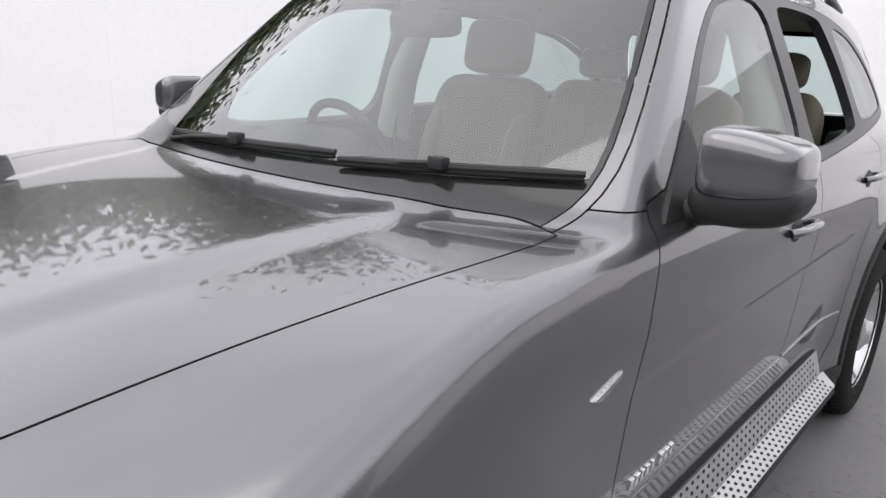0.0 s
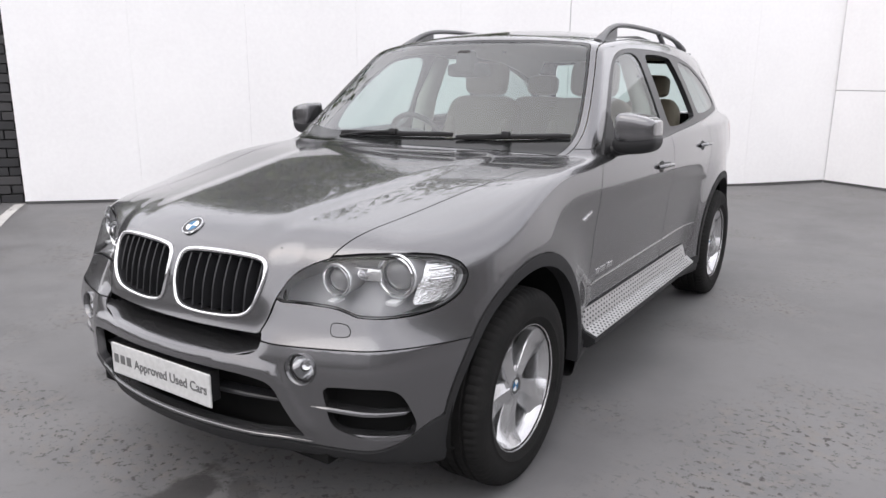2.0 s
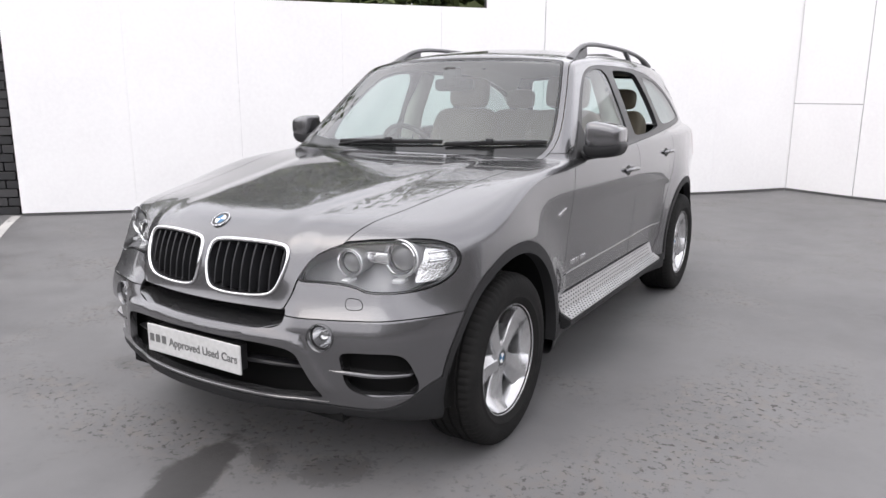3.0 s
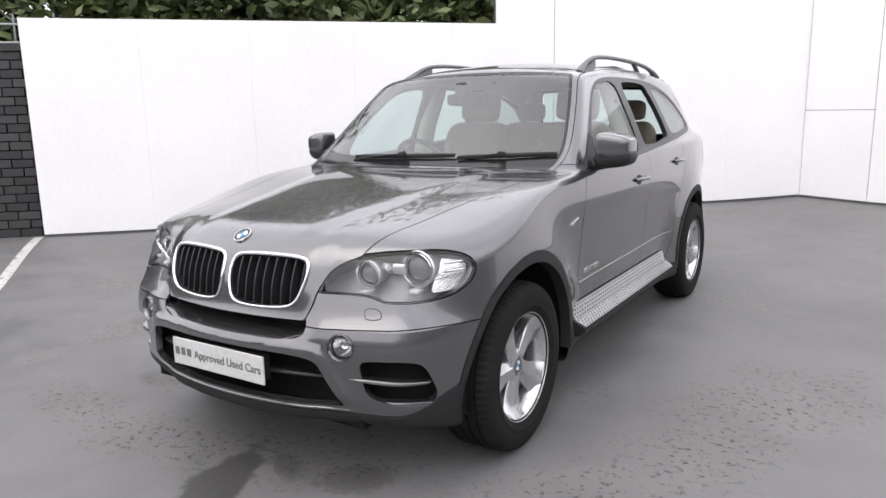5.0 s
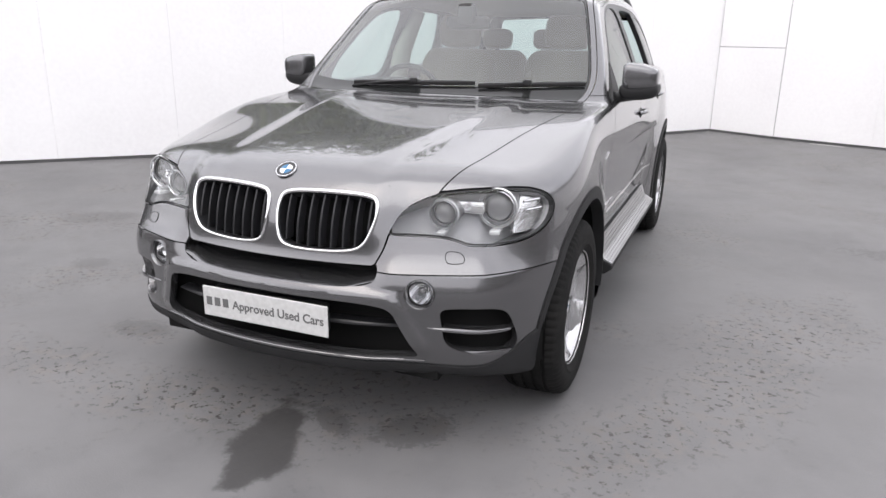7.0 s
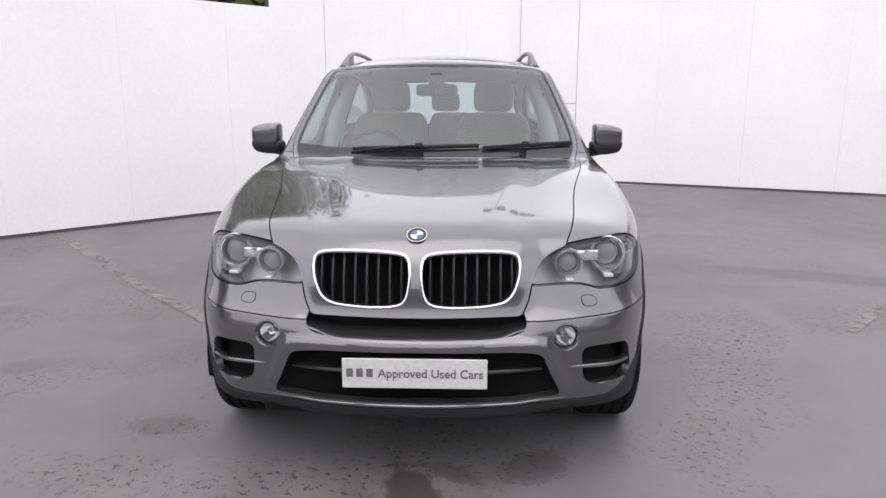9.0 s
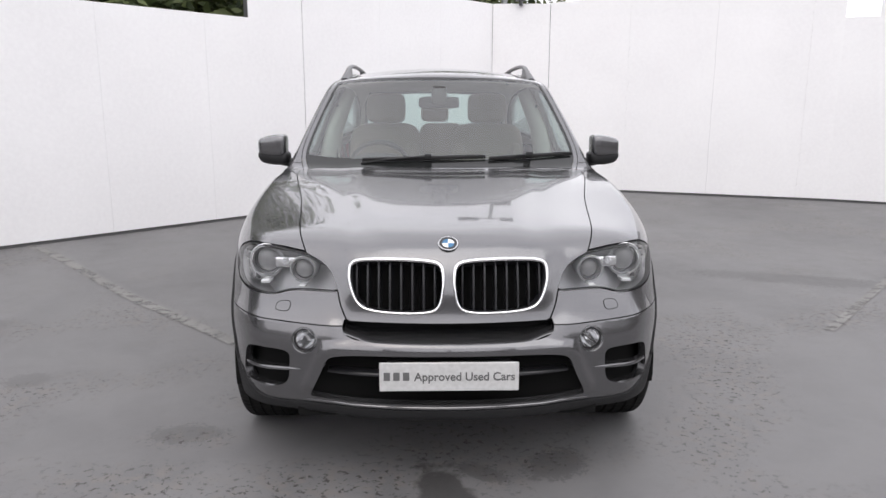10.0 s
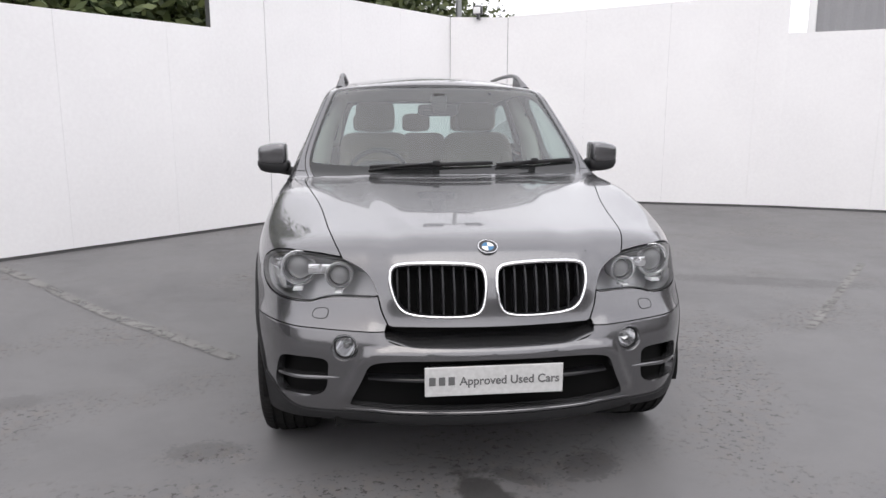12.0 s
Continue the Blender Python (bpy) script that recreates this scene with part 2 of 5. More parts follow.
def worn_line(name, keep, tone=1.0):
    m = mottled(name, (0.55 * tone, 0.54 * tone, 0.52 * tone), (0.42 * tone, 0.41 * tone, 0.40 * tone), 3.0, 0.7)
    co = node(m, "ShaderNodeTexCoord")
    n = node(m, "ShaderNodeTexNoise", Scale=9.0, Detail=7.0, Roughness=0.7)
    wire(m, co, "Object", n, "Vector")
    r = ramp(m, n, "Fac", [(keep, (1, 1, 1)), (keep + 0.12, (0, 0, 0))])
    wire(m, r, "Color", bsdf(m), "Alpha")
    return m


WORNLINE = worn_line("worn_white_line", 0.56)
FAINTLINE = worn_line("faint_white_line", 0.50, 0.37)

# ---- helpers for solid parts ----
def part(name, bm, mat, parent, label="", smooth=True, at=None):
    """Links a bmesh as one mesh object under a thing or a part."""
    me = bpy.data.meshes.new(name)
    bmesh.ops.recalc_face_normals(bm, faces=bm.faces)
    bm.to_mesh(me)
    bm.free()
    me.materials.append(mat)
    if smooth:
        me.polygons.foreach_set("use_smooth", [True] * len(me.polygons))
        me.set_sharp_from_angle(angle=radians(38))
    ob = new(name, me)
    if at is not None:
        ob.matrix_local = at
    ob.parent = parent
    return tagged(ob, label)


def block(x0, x1, y0, y1, z0, z1, bevel=0.01, segs=2):
    bm = bmesh.new()
    bmesh.ops.create_cube(bm, size=1.0)
    for v in bm.verts:
        v.co = Vector(((x0 + x1) / 2 + v.co.x * (x1 - x0), (y0 + y1) / 2 + v.co.y * (y1 - y0), (z0 + z1) / 2 + v.co.z * (z1 - z0)))
    if bevel:
        bmesh.ops.bevel(bm, geom=bm.edges[:], offset=bevel, segments=segs, affect="EDGES", profile=0.5)
    return bm


def lathe(profile, segs=48, wobble=None):
    """Turns a profile of (along x, radius) round the x axis."""
    bm = bmesh.new()
    rings = []
    for s in range(segs):
        a = 2 * math.pi * s / segs
        ring = []
        for i, (x, r) in enumerate(profile):
            k = r if wobble is None else r - wobble(i, s)
            ring.append(bm.verts.new((x, k * math.cos(a), k * math.sin(a))))
        rings.append(ring)
    for s in range(segs):
        p, q = rings[s], rings[(s + 1) % segs]
        for i in range(len(profile) - 1):
            if profile[i][1] < 1e-6 and profile[i + 1][1] < 1e-6:
                continue
            bm.faces.new((p[i], p[i + 1], q[i + 1], q[i]))
    bmesh.ops.remove_doubles(bm, verts=bm.verts, dist=1e-5)
    return bm


def tube(points, radius, segs=10, flat=1.0, up=(0, 0, 1)):
    """A closed tube along points; radius may be one for each point; flat squeezes it along up."""
    bm = bmesh.new()
    pts = [Vector(p) for p in points]
    rad = radius if isinstance(radius, (list, tuple)) else [radius] * len(pts)
    rings = []
    for i, p in enumerate(pts):
        d = (pts[min(i + 1, len(pts) - 1)] - pts[max(i - 1, 0)]).normalized()
        a = d.cross(Vector(up))
        a = a.normalized() if a.length > 1e-6 else Vector((1, 0, 0))
        b = a.cross(d).normalized()
        rings.append([bm.verts.new(p + a * rad[i] * math.cos(2 * math.pi * k / segs) + b * rad[i] * flat * math.sin(2 * math.pi * k / segs)) for k in range(segs)])
    for p, q in zip(rings, rings[1:]):
        for k in range(segs):
            bm.faces.new((p[k], p[(k + 1) % segs], q[(k + 1) % segs], q[k]))
    bm.faces.new(rings[0][::-1])
    bm.faces.new(rings[-1])
    return bm


def bow(points, steps=6):
    """A smooth line through a few points."""
    p = np.array(points, float)
    k = np.arange(len(p))
    s = [spline(k, p[:, i]) for i in range(p.shape[1])]
    u = np.linspace(0, len(p) - 1, (len(p) - 1) * steps + 1)
    return np.stack([f(u) for f in s], -1).tolist()


def sweep(section, xs, shape=None):
    """A section of (y, z) drawn along x; shape(x, y, z) may bend it."""
    bm = bmesh.new()
    rings = []
    for x in xs:
        rings.append([bm.verts.new((x, y, z) if shape is None else shape(x, y, z)) for y, z in section])
    n = len(section)
    for p, q in zip(rings, rings[1:]):
        for k in range(n):
            bm.faces.new((p[k], p[(k + 1) % n], q[(k + 1) % n], q[k]))
    bm.faces.new(rings[0][::-1])
    bm.faces.new(rings[-1])
    return bm


def meet(p0, way, far=1.2):
    """Where a line from outside first meets the car's skin, and the normal there."""
    p0, way = np.array(p0, float), np.array(way, float)
    ks = np.linspace(0, far, 400)
    f = body_field(p0 + way * ks[:, None])
    i = int(np.argmax(f < 0))
    a, b = ks[max(i - 1, 0)], ks[i]
    for _ in range(24):
        m = (a + b) / 2
        if body_field((p0 + way * m)[None])[0] < 0:
            b = m
        else:
            a = m
    p = p0 + way * a
    return Vector(p), Vector(field_normal(p[None])[0])


def front_at(x, z):
    return meet((x, -1.2, z), (0, 1, 0))


def side_at(y, z):
    return meet((1.4, y, z), (-1, 0, 0))


def facing(p, n, up=(0, 0, 1)):
    """A pose at p whose x axis is n and whose z axis stays near up."""
    n = Vector(n).normalized()
    y = Vector(up).cross(n).normalized()
    return Matrix.Translation(p) @ Matrix((n, y, n.cross(y))).transposed().to_4x4()


def mirrored(m, s):
    """The pose of the twin on the other side of the car."""
    if s > 0:
        return m
    d = Matrix.Diagonal((-1, 1, 1, 1))
    return d @ m @ Matrix.Diagonal((1, -1, 1, 1))


def roundel(parent, m, r, label="blue and white enamel roundel"):
    """A domed round badge with four coloured fields in a dark ring."""
    badge = part("badge", lathe([(-0.004, r), (0.003, r), (0.0045, r * 0.95), (0.004, r * 0.66), (0.0035, 0)], 40), GRILLE, parent, label, at=m)
    rim = part("badge_rim", lathe([(0.0, r * 1.04), (0.005, r * 1.03), (0.0052, r * 0.96), (0.003, r * 0.95)], 40), CHROME, parent, at=m)
    for q in range(4):
        bm = bmesh.new()
        c = bm.verts.new((0.0055, 0, 0))
        arc = [bm.verts.new((0.0045, r * 0.64 * math.cos(a), r * 0.64 * math.sin(a))) for a in [math.pi / 2 * (q + i / 8) for i in range(9)]]
        for u, w in zip(arc, arc[1:]):
            bm.faces.new((c, u, w))
        part("badge_field", bm, BLUE if q % 2 else WHITE, parent, at=m)
    return badge

# ---- mesh helpers ----
def mesh_object(name, verts, faces, mat, smooth=False):
    me = bpy.data.meshes.new(name)
    me.from_pydata([tuple(map(float, v)) for v in verts], [], [tuple(map(int, f)) for f in faces])
    me.materials.append(mat)
    if smooth:
        me.polygons.foreach_set("use_smooth", [True] * len(me.polygons))
    me.update()
    return new(name, me)


def smoothstep(a, b, v):
    k = np.clip((v - a) / (b - a), 0, 1)
    return k * k * (3 - 2 * k)


def ground_height(x, y):
    return np.maximum(0.10 * smoothstep(2.9, 5.2, (y - x) * 0.7071), 0.13 * smoothstep(5.6, 8.4, 0.5 * x + 0.866 * y))


# ---- the ground: one sheet, fine near the car ----
def ground_sheet():
    def axis(lo, hi):
        near = np.arange(-9, 14.01, 0.25)
        far = np.array([20, 35, 60, 120, 300, 800])
        return np.concatenate([-far[::-1] + lo, near, far + hi])
    xs, ys = axis(0, 0), axis(0, 0)
    gx, gy = np.meshgrid(xs, ys, indexing="ij")
    gz = ground_height(gx, gy)
    n = len(ys)
    verts = np.stack([gx, gy, gz], -1).reshape(-1, 3)
    faces = [(i * n + j, (i + 1) * n + j, (i + 1) * n + j + 1, i * n + j + 1) for i in range(len(xs) - 1) for j in range(n - 1)]
    ob = mesh_object("ground", verts, faces, GROUND, True)
    return tagged(ob, "grey weathered painted concrete yard with dark stains", "ground", kind="structure")


ground = ground_sheet()



def wall_run(name, a, b, z1, seams, label, mat, z_end=None, cross=()):
    """A boundary wall from a to b: a dark backing with flat white boards on it, split at the seams (metres from a) with open joints."""
    a, b = Vector(a), Vector(b)
    d = (b - a).normalized()
    length = (b - a).length
    n = Vector((-d.y, d.x))
    z_end = z1 if z_end is None else z_end

    def slab(u0, u1, n0, n1, za, top0, top1, low=False):
        pts = [a + d * u0 + n * n0, a + d * u1 + n * n0, a + d * u1 + n * n1, a + d * u0 + n * n1]
        tops = [top0, top1, top1, top0]
        verts = [(p.x, p.y, float(ground_height(p.x, p.y)) + 0.035 if low else za) for p in pts] + [(p.x, p.y, t) for p, t in zip(pts, tops)]
        return verts, [(0, 3, 2, 1), (4, 5, 6, 7), (0, 1, 5, 4), (1, 2, 6, 5), (2, 3, 7, 6), (3, 0, 4, 7)]
    v, f = slab(0, length, 0.012, 0.10, 0.0, z1 - 0.01, z_end - 0.01)
    wall = tagged(mesh_object(name, v, f, JOINT), label, "wall", kind="structure")
    cuts = [(0.0, 0.0)] + list(seams) + [(length, 0.0)]
    for (u0, g0), (u1, g1) in zip(cuts, cuts[1:]):
        za, zb = z1 + (z_end - z1) * u0 / length, z1 + (z_end - z1) * u1 / length
        p = a + d * (u0 + u1) / 2
        foot = float(ground_height(p.x, p.y)) + 0.035
        levels = [foot] + [c for c in cross if u1 - u0 > 0.3] + [None]
        for lo, hi in zip(levels, levels[1:]):
            v, f = slab(u0 + g0 / 2, u1 - g1 / 2, 0.0, 0.012, lo + (0.004 if lo > foot else 0), za if hi is None else hi - 0.004, zb if hi is None else hi - 0.004, lo == foot)
            under_wall = mesh_object("wall_board", v, f, mat)
            under_wall.parent = wall
    return wall


A0, STEP, A1, B1, C_STEP, C1 = (-6.05, 1.73), (-2.20, 5.60), (1.03, 8.84), (1.90, 8.32), (5.75, 6.75), (9.2, 4.75)
wall_run("wall_back_low", A0, STEP, 2.54, [(1.22, 0.0015), (2.44, 0.0015), (3.66, 0.0015), (4.88, 0.0015)], "low white painted boarded wall", WALL, 2.52)
wall_run("wall_back_high", STEP, A1, 3.11, [(0.78, 0.009), (2.1, 0.0015), (3.35, 0.0015)], "tall white painted boarded wall", WALL, 3.12)
wall_run("wall_corner", A1, B1, 3.12, [(0.010, 0.011)], "narrow white corner panel wall", WALL, 3.06, (1.365,))
wall_run("wall_side", B1, C_STEP, 3.07, [(0.007, 0.009), (1.25, 0.0015), (2.5, 0.0015), (3.75, 0.0015)], "tall white painted boarded wall", WALL, 3.27)
wall_run("wall_side_low", C_STEP, C1, 2.69, [(1.25, 0.0015), (2.5, 0.0015), (3.6, 0.0015)], "low white painted boarded wall", WALL, 2.69)


# dark brick wall past the end of the white one, pieces built brick by brick
def brick_wall():
    a = Vector(A0)
    d = Vector((-0.7071, -0.7071))
    n = Vector((-0.7071, 0.7071))
    back = a + n * 0.16
    length, rows, cw, ch = 4.2, 21, 0.235, 0.100
    pts = [back - d * 0.6 + n * 0.01, back + d * length + n * 0.01, back + d * length + n * 0.22, back - d * 0.6 + n * 0.22]
    verts = [(p.x, p.y, -0.05) for p in pts] + [(p.x, p.y, rows * ch + 0.06) for p in pts]
    wall = mesh_object("wall_brick", verts, [(0, 1, 2, 3), (7, 6, 5, 4), (0, 4, 5, 1), (1, 5, 6, 2), (2, 6, 7, 3), (3, 7, 4, 0)], MORTAR)
    tagged(wall, "dark painted brick wall with a stone coping", "wall", kind="structure")
    bm = bmesh.new()
    bmesh.ops.create_cube(bm, size=1.0)
    for v in bm.verts:
        v.co = Vector((v.co.x * (cw - 0.012), v.co.y * 0.05, v.co.z * (ch - 0.012)))
    bmesh.ops.bevel(bm, geom=bm.edges[:], offset=0.004, segments=1, affect="EDGES")
    brick = bpy.data.meshes.new("brick")
    bm.to_mesh(brick)
    bm.free()
    brick.materials.append(BRICK)
    rng = random.Random(4)
    ang = math.degrees(math.atan2(d.y, d.x))
    for r in range(rows):
        for c in range(13):
            u = -0.3 + cw * (c + 0.5 * (r % 2))
            p = back + d * u - n * (0.008 + rng.uniform(-0.004, 0.004))
            ob = new("brick", brick)
            ob.matrix_local = pose(p.x, p.y, 0.10 + ch * (r + 0.5), 0, 0, ang)
            ob.parent = wall
    pts = [back - d * 0.6 - n * 0.06, back + d * length - n * 0.06, back + d * length + n * 0.28, back - d * 0.6 + n * 0.28]
    z0 = rows * ch + 0.10
    verts = [(p.x, p.y, z0) for p in pts] + [(p.x, p.y, z0 + 0.08) for p in pts]
    cope = mesh_object("coping", verts, [(0, 1, 2, 3), (7, 6, 5, 4), (0, 4, 5, 1), (1, 5, 6, 2), (2, 6, 7, 3), (3, 7, 4, 0)], COPING)
    cope.parent = wall
    # spiked security rail above
    rail = tagged(new("security_fence"), "grey steel spiked rail on the brick wall", "fence")
    m = back + n * 0.1
    for z in (z0 + 0.10, z0 + 0.30):
        p, q = m - d * 0.5, m + d * 3.5
        bm = tube([(p.x, p.y, z), (q.x, q.y, z)], 0.014, 8)
        part("rail", bm, GALV, rail)
    for k in range(9):
        p = m + d * (-0.3 + 0.42 * k)
        part("post", tube([(p.x, p.y, z0 + 0.07), (p.x, p.y, z0 + 0.42)], 0.012, 6), GALV, rail)
        for a0 in (35, 90, 145):
            w = Vector((d.x * math.cos(radians(a0)), d.y * math.cos(radians(a0)), math.sin(radians(a0)))) * 0.11
            part("spike", tube([(p.x, p.y, z0 + 0.34), (p.x + w.x, p.y + w.y, z0 + 0.34 + w.z)], [0.008, 0.001], 5), GALV, rail)


def ground_strip(name, a, b, width, mat, label):
    a, b = Vector(a), Vector(b)
    d = (b - a).normalized()
    n = Vector((-d.y, d.x)) * width / 2
    k = max(2, int((b - a).length / 0.2))
    verts, faces = [], []
    for i in range(k + 1):
        p = a.lerp(b, i / k)
        for q in (p - n, p + n):
            verts.append((q.x, q.y, float(ground_height(q.x, q.y)) + 0.004))
    faces = [(2 * i, 2 * i + 2, 2 * i + 3, 2 * i + 1) for i in range(k)]
    return tagged(mesh_object(name, verts, faces, mat), label, "road marking", kind="structure")


ground_strip("marking_1", (-4.2, 0.25), (-6.12, 1.70), 0.10, WORNLINE, "worn white painted bay line")
ground_strip("marking_2", (-4.05, 3.75), (-1.28, 0.98), 0.10, FAINTLINE, "faint worn bay line")
ground_strip("marking_3", (4.6, 3.25), (2.66, 1.18), 0.07, FAINTLINE, "worn white painted bay line")

ground_strip("marking_4", (2.36, 8.04), (2.76, 7.87), 0.05, WORNLINE, "short worn white line at the wall's foot")

# added unseen walls close the yard behind and beside the camera, darkening reflections
def far_wall(name, a, b, h, mat, label):
    a, b = Vector(a), Vector(b)
    d = (b - a).normalized()
    n = Vector((-d.y, d.x)) * 0.3
    pts = [a, b, b + n, a + n]
    verts = [(p.x, p.y, -0.05) for p in pts] + [(p.x, p.y, h) for p in pts]
    return tagged(mesh_object(name, verts, [(0, 3, 2, 1), (4, 5, 6, 7), (0, 1, 5, 4), (1, 2, 6, 5), (2, 3, 7, 6), (3, 0, 4, 7)], mat), label, "wall", kind="structure")


far_wall("wall_east", (10.5, 4.5), (10.5, -14.0), 2.6, DARKWALL, "unseen plain grey wall added for dark reflections")
far_wall("wall_south", (10.5, -14.0), (-12.0, -14.0), 2.6, DARKWALL, "unseen plain grey wall added for dark reflections")
far_wall("wall_west", (-12.0, -14.0), (-12.0, -1.5), 2.0, DARKWALL, "unseen plain grey wall added for dark reflections")

brick_wall()


# ---- beyond the walls ----
def in_yard(x, y):
    """Whether a place lies on the yard's side of the white walls, or too near them."""
    return (y - x) * 0.7071 < 5.72 if x < 1.2 else (y - 9.2) < 0.6


def tree(x, y, height, spread, seed, leaves=2600, low=1.2, leaf=0.085):
    rng = random.Random(seed)
    root = tagged(new("tree"), "bushy dark green tree behind the white wall", "tree", "trees behind the wall")
    root.matrix_local = pose(x, y, 0)
    trunk = part("trunk", tube([(0, 0, -0.05), (0.04, 0.02, height * 0.3), (-0.03, 0.05, height * 0.6), (0.02, 0.0, height * 0.85)], [0.13, 0.10, 0.06, 0.02], 8), BARK, root)
    tips = []
    for k in range(11):
        a = rng.uniform(0, 2 * math.pi)
        z0 = height * rng.uniform(0.18, 0.7)
        r = spread * rng.uniform(0.55, 1.0) * (1.05 - 0.45 * (z0 / height))
        tip = Vector((r * math.cos(a), r * math.sin(a), z0 + height * rng.uniform(0.08, 0.28)))
        mid = Vector((tip.x * 0.5, tip.y * 0.5, (z0 + tip.z) / 2 - 0.1))
        part("limb", tube([(0, 0, z0), mid, tip], [0.045, 0.028, 0.008], 6), BARK, root)
        tips += [tip, mid.lerp(tip, 0.5)]
    tips += [Vector((rng.gauss(0, spread * 0.25), rng.gauss(0, spread * 0.25), height * rng.uniform(0.55, 1.0))) for _ in range(9)]
    verts, faces = [], []
    for _ in range(leaves):
        c = rng.choice(tips)
        s = spread * 0.30
        p = c + Vector((rng.gauss(0, s), rng.gauss(0, s), rng.gauss(0, s * 0.8)))
        if p.z < low or in_yard(x + p.x, y + p.y):
            continue
        u = Vector((rng.gauss(0, 1), rng.gauss(0, 1), rng.gauss(0, 0.6))).normalized()
        w = u.cross(Vector((rng.gauss(0, 1), rng.gauss(0, 1), rng.gauss(0, 1)))).normalized()
        k = leaf * rng.uniform(0.6, 1.3)
        i = len(verts)
        verts += [tuple(p - u * k), tuple(p + w * k * 0.45 + u * k * 0.1), tuple(p + u * k), tuple(p - w * k * 0.45 + u * k * 0.1)]
        faces.append((i, i + 1, i + 2, i + 3))
    crown = mesh_object("crown", verts, faces, LEAF)
    crown.parent = root
    tagged(crown, kind="stuff")
    return root


for k, (u, off, h, sp) in enumerate(((-3.2, 1.9, 3.4, 1.5), (-1.2, 1.8, 3.6, 1.5), (0.6, 1.7, 3.5, 1.4), (2.2, 1.8, 4.9, 1.5), (3.7, 1.7, 4.4, 1.4), (5.2, 1.9, 4.7, 1.5), (6.6, 2.2, 4.6, 1.4))):
    tree(A0[0] + 0.7071 * u - 0.7071 * off, A0[1] + 0.7071 * u + 0.7071 * off, h, sp, 10 + k, 6500, leaf=0.10)
tree(-0.6, 11.3, 4.7, 1.5, 31, 7000, leaf=0.10)
tree(0.6, 13.0, 4.7, 1.3, 32, 5500, leaf=0.10)
tree(2.3, 14.0, 4.3, 0.9, 33, 2200)

# twin-headed lamp post behind the corner
post = tagged(new("lamp_post"), "grey steel lamp post with two floodlights", "lamp post")
post.matrix_local = pose(1.42, 10.6, 0)
part("pole", tube([(0, 0, -0.05), (0, 0, 3.0), (0, 0, 6.6)], [0.07, 0.06, 0.045], 14), GALV, post)
part("crossarm", tube([(-0.55, 0, 6.55), (0.55, 0, 6.55)], 0.035, 10), GALV, post)
for hx in (-0.5, 0.5):
    part("floodlight", block(hx - 0.24, hx + 0.24, -0.16, 0.16, 6.52, 6.68, 0.02), DARK_METAL, post)
part("bracket", block(0.05, 0.45, -0.05, 0.05, 5.55, 5.75, 0.02), DARK_METAL, post)

# a small floodlight on the corner panel's top
lamp = tagged(new("wall_floodlight"), "small dark floodlight on top of the corner wall", "floodlight")
lamp.matrix_local = pose(1.47, 8.56, 3.09, 0, 0, -30)
part("housing", block(-0.075, 0.075, -0.09, 0.0, 0.03, 0.17, 0.012), DARK_METAL, lamp)
part("front_glass", block(-0.06, 0.06, -0.094, -0.088, 0.045, 0.145, 0.003), WHITE, lamp)
part("stand", block(-0.02, 0.02, -0.05, 0.02, -0.04, 0.05, 0.004), DARK_METAL, lamp)


def warehouse():
    root = tagged(new("warehouse"), "grey sheet-clad warehouse beyond the low wall", "building")
    root.matrix_local = pose(12.9, 17.2, 0, 0, 0, -40)
    xs = np.arange(0, 24.01, 0.15)
    verts, faces = [], []
    for i, x in enumerate(xs):
        dy = 0.03 if i % 2 else 0.0
        verts += [(x, dy, 0), (x, dy, 6.5)]
    faces = [(2 * i, 2 * i + 2, 2 * i + 3, 2 * i + 1) for i in range(len(xs) - 1)]
    wall = mesh_object("wall", verts, faces, CLADSHEET)
    wall.parent = root
    part("corner_trim", block(-0.12, 0.1, -0.06, 0.1, 0, 6.6, 0.01), WHITE, root)
    part("side_wall", block(-0.05, 0.0, 0.1, 10, 0, 6.5, 0), CLADSHEET, root)
    part("roof", block(-0.2, 24.2, -0.2, 10.2, 6.5, 6.75, 0.02), CLADSHEET, root)


warehouse()

# ---- the car's outer form, as one smooth implicit surface; half of it, mirrored later ----
def spline(xs, ys):
    """A natural cubic spline through a few stations, straight past its ends."""
    x, y = np.array(xs, float), np.array(ys, float)
    n = len(x)
    h = np.diff(x)
    a = np.zeros((n, n))
    r = np.zeros(n)
    a[0, 0] = a[-1, -1] = 1
    for i in range(1, n - 1):
        a[i, i - 1], a[i, i], a[i, i + 1] = h[i - 1], 2 * (h[i - 1] + h[i]), h[i]
        r[i] = 6 * ((y[i + 1] - y[i]) / h[i] - (y[i] - y[i - 1]) / h[i - 1])
    m = np.linalg.solve(a, r)

    def f(v):
        v = np.asarray(v, float)
        c = np.clip(v, x[0], x[-1])
        i = np.clip(np.searchsorted(x, c) - 1, 0, n - 2)
        p, q = x[i + 1] - c, c - x[i]
        s = (m[i] * p ** 3 + m[i + 1] * q ** 3) / (6 * h[i]) + (y[i] / h[i] - m[i] * h[i] / 6) * p + (y[i + 1] / h[i] - m[i + 1] * h[i] / 6) * q
        d0 = (y[1] - y[0]) / h[0] - h[0] / 6 * m[1]
        d1 = (y[-1] - y[-2]) / h[-1] + h[-1] / 6 * m[-2]
        return s + np.minimum(v - x[0], 0) * d0 + np.maximum(v - x[-1], 0) * d1
    return f


def smax(a, b, k):
    h = np.maximum(k - np.abs(a - b), 0) / k
    return np.maximum(a, b) + h * h * h * k / 6


def smin(a, b, k):
    return -smax(-a, -b, k)


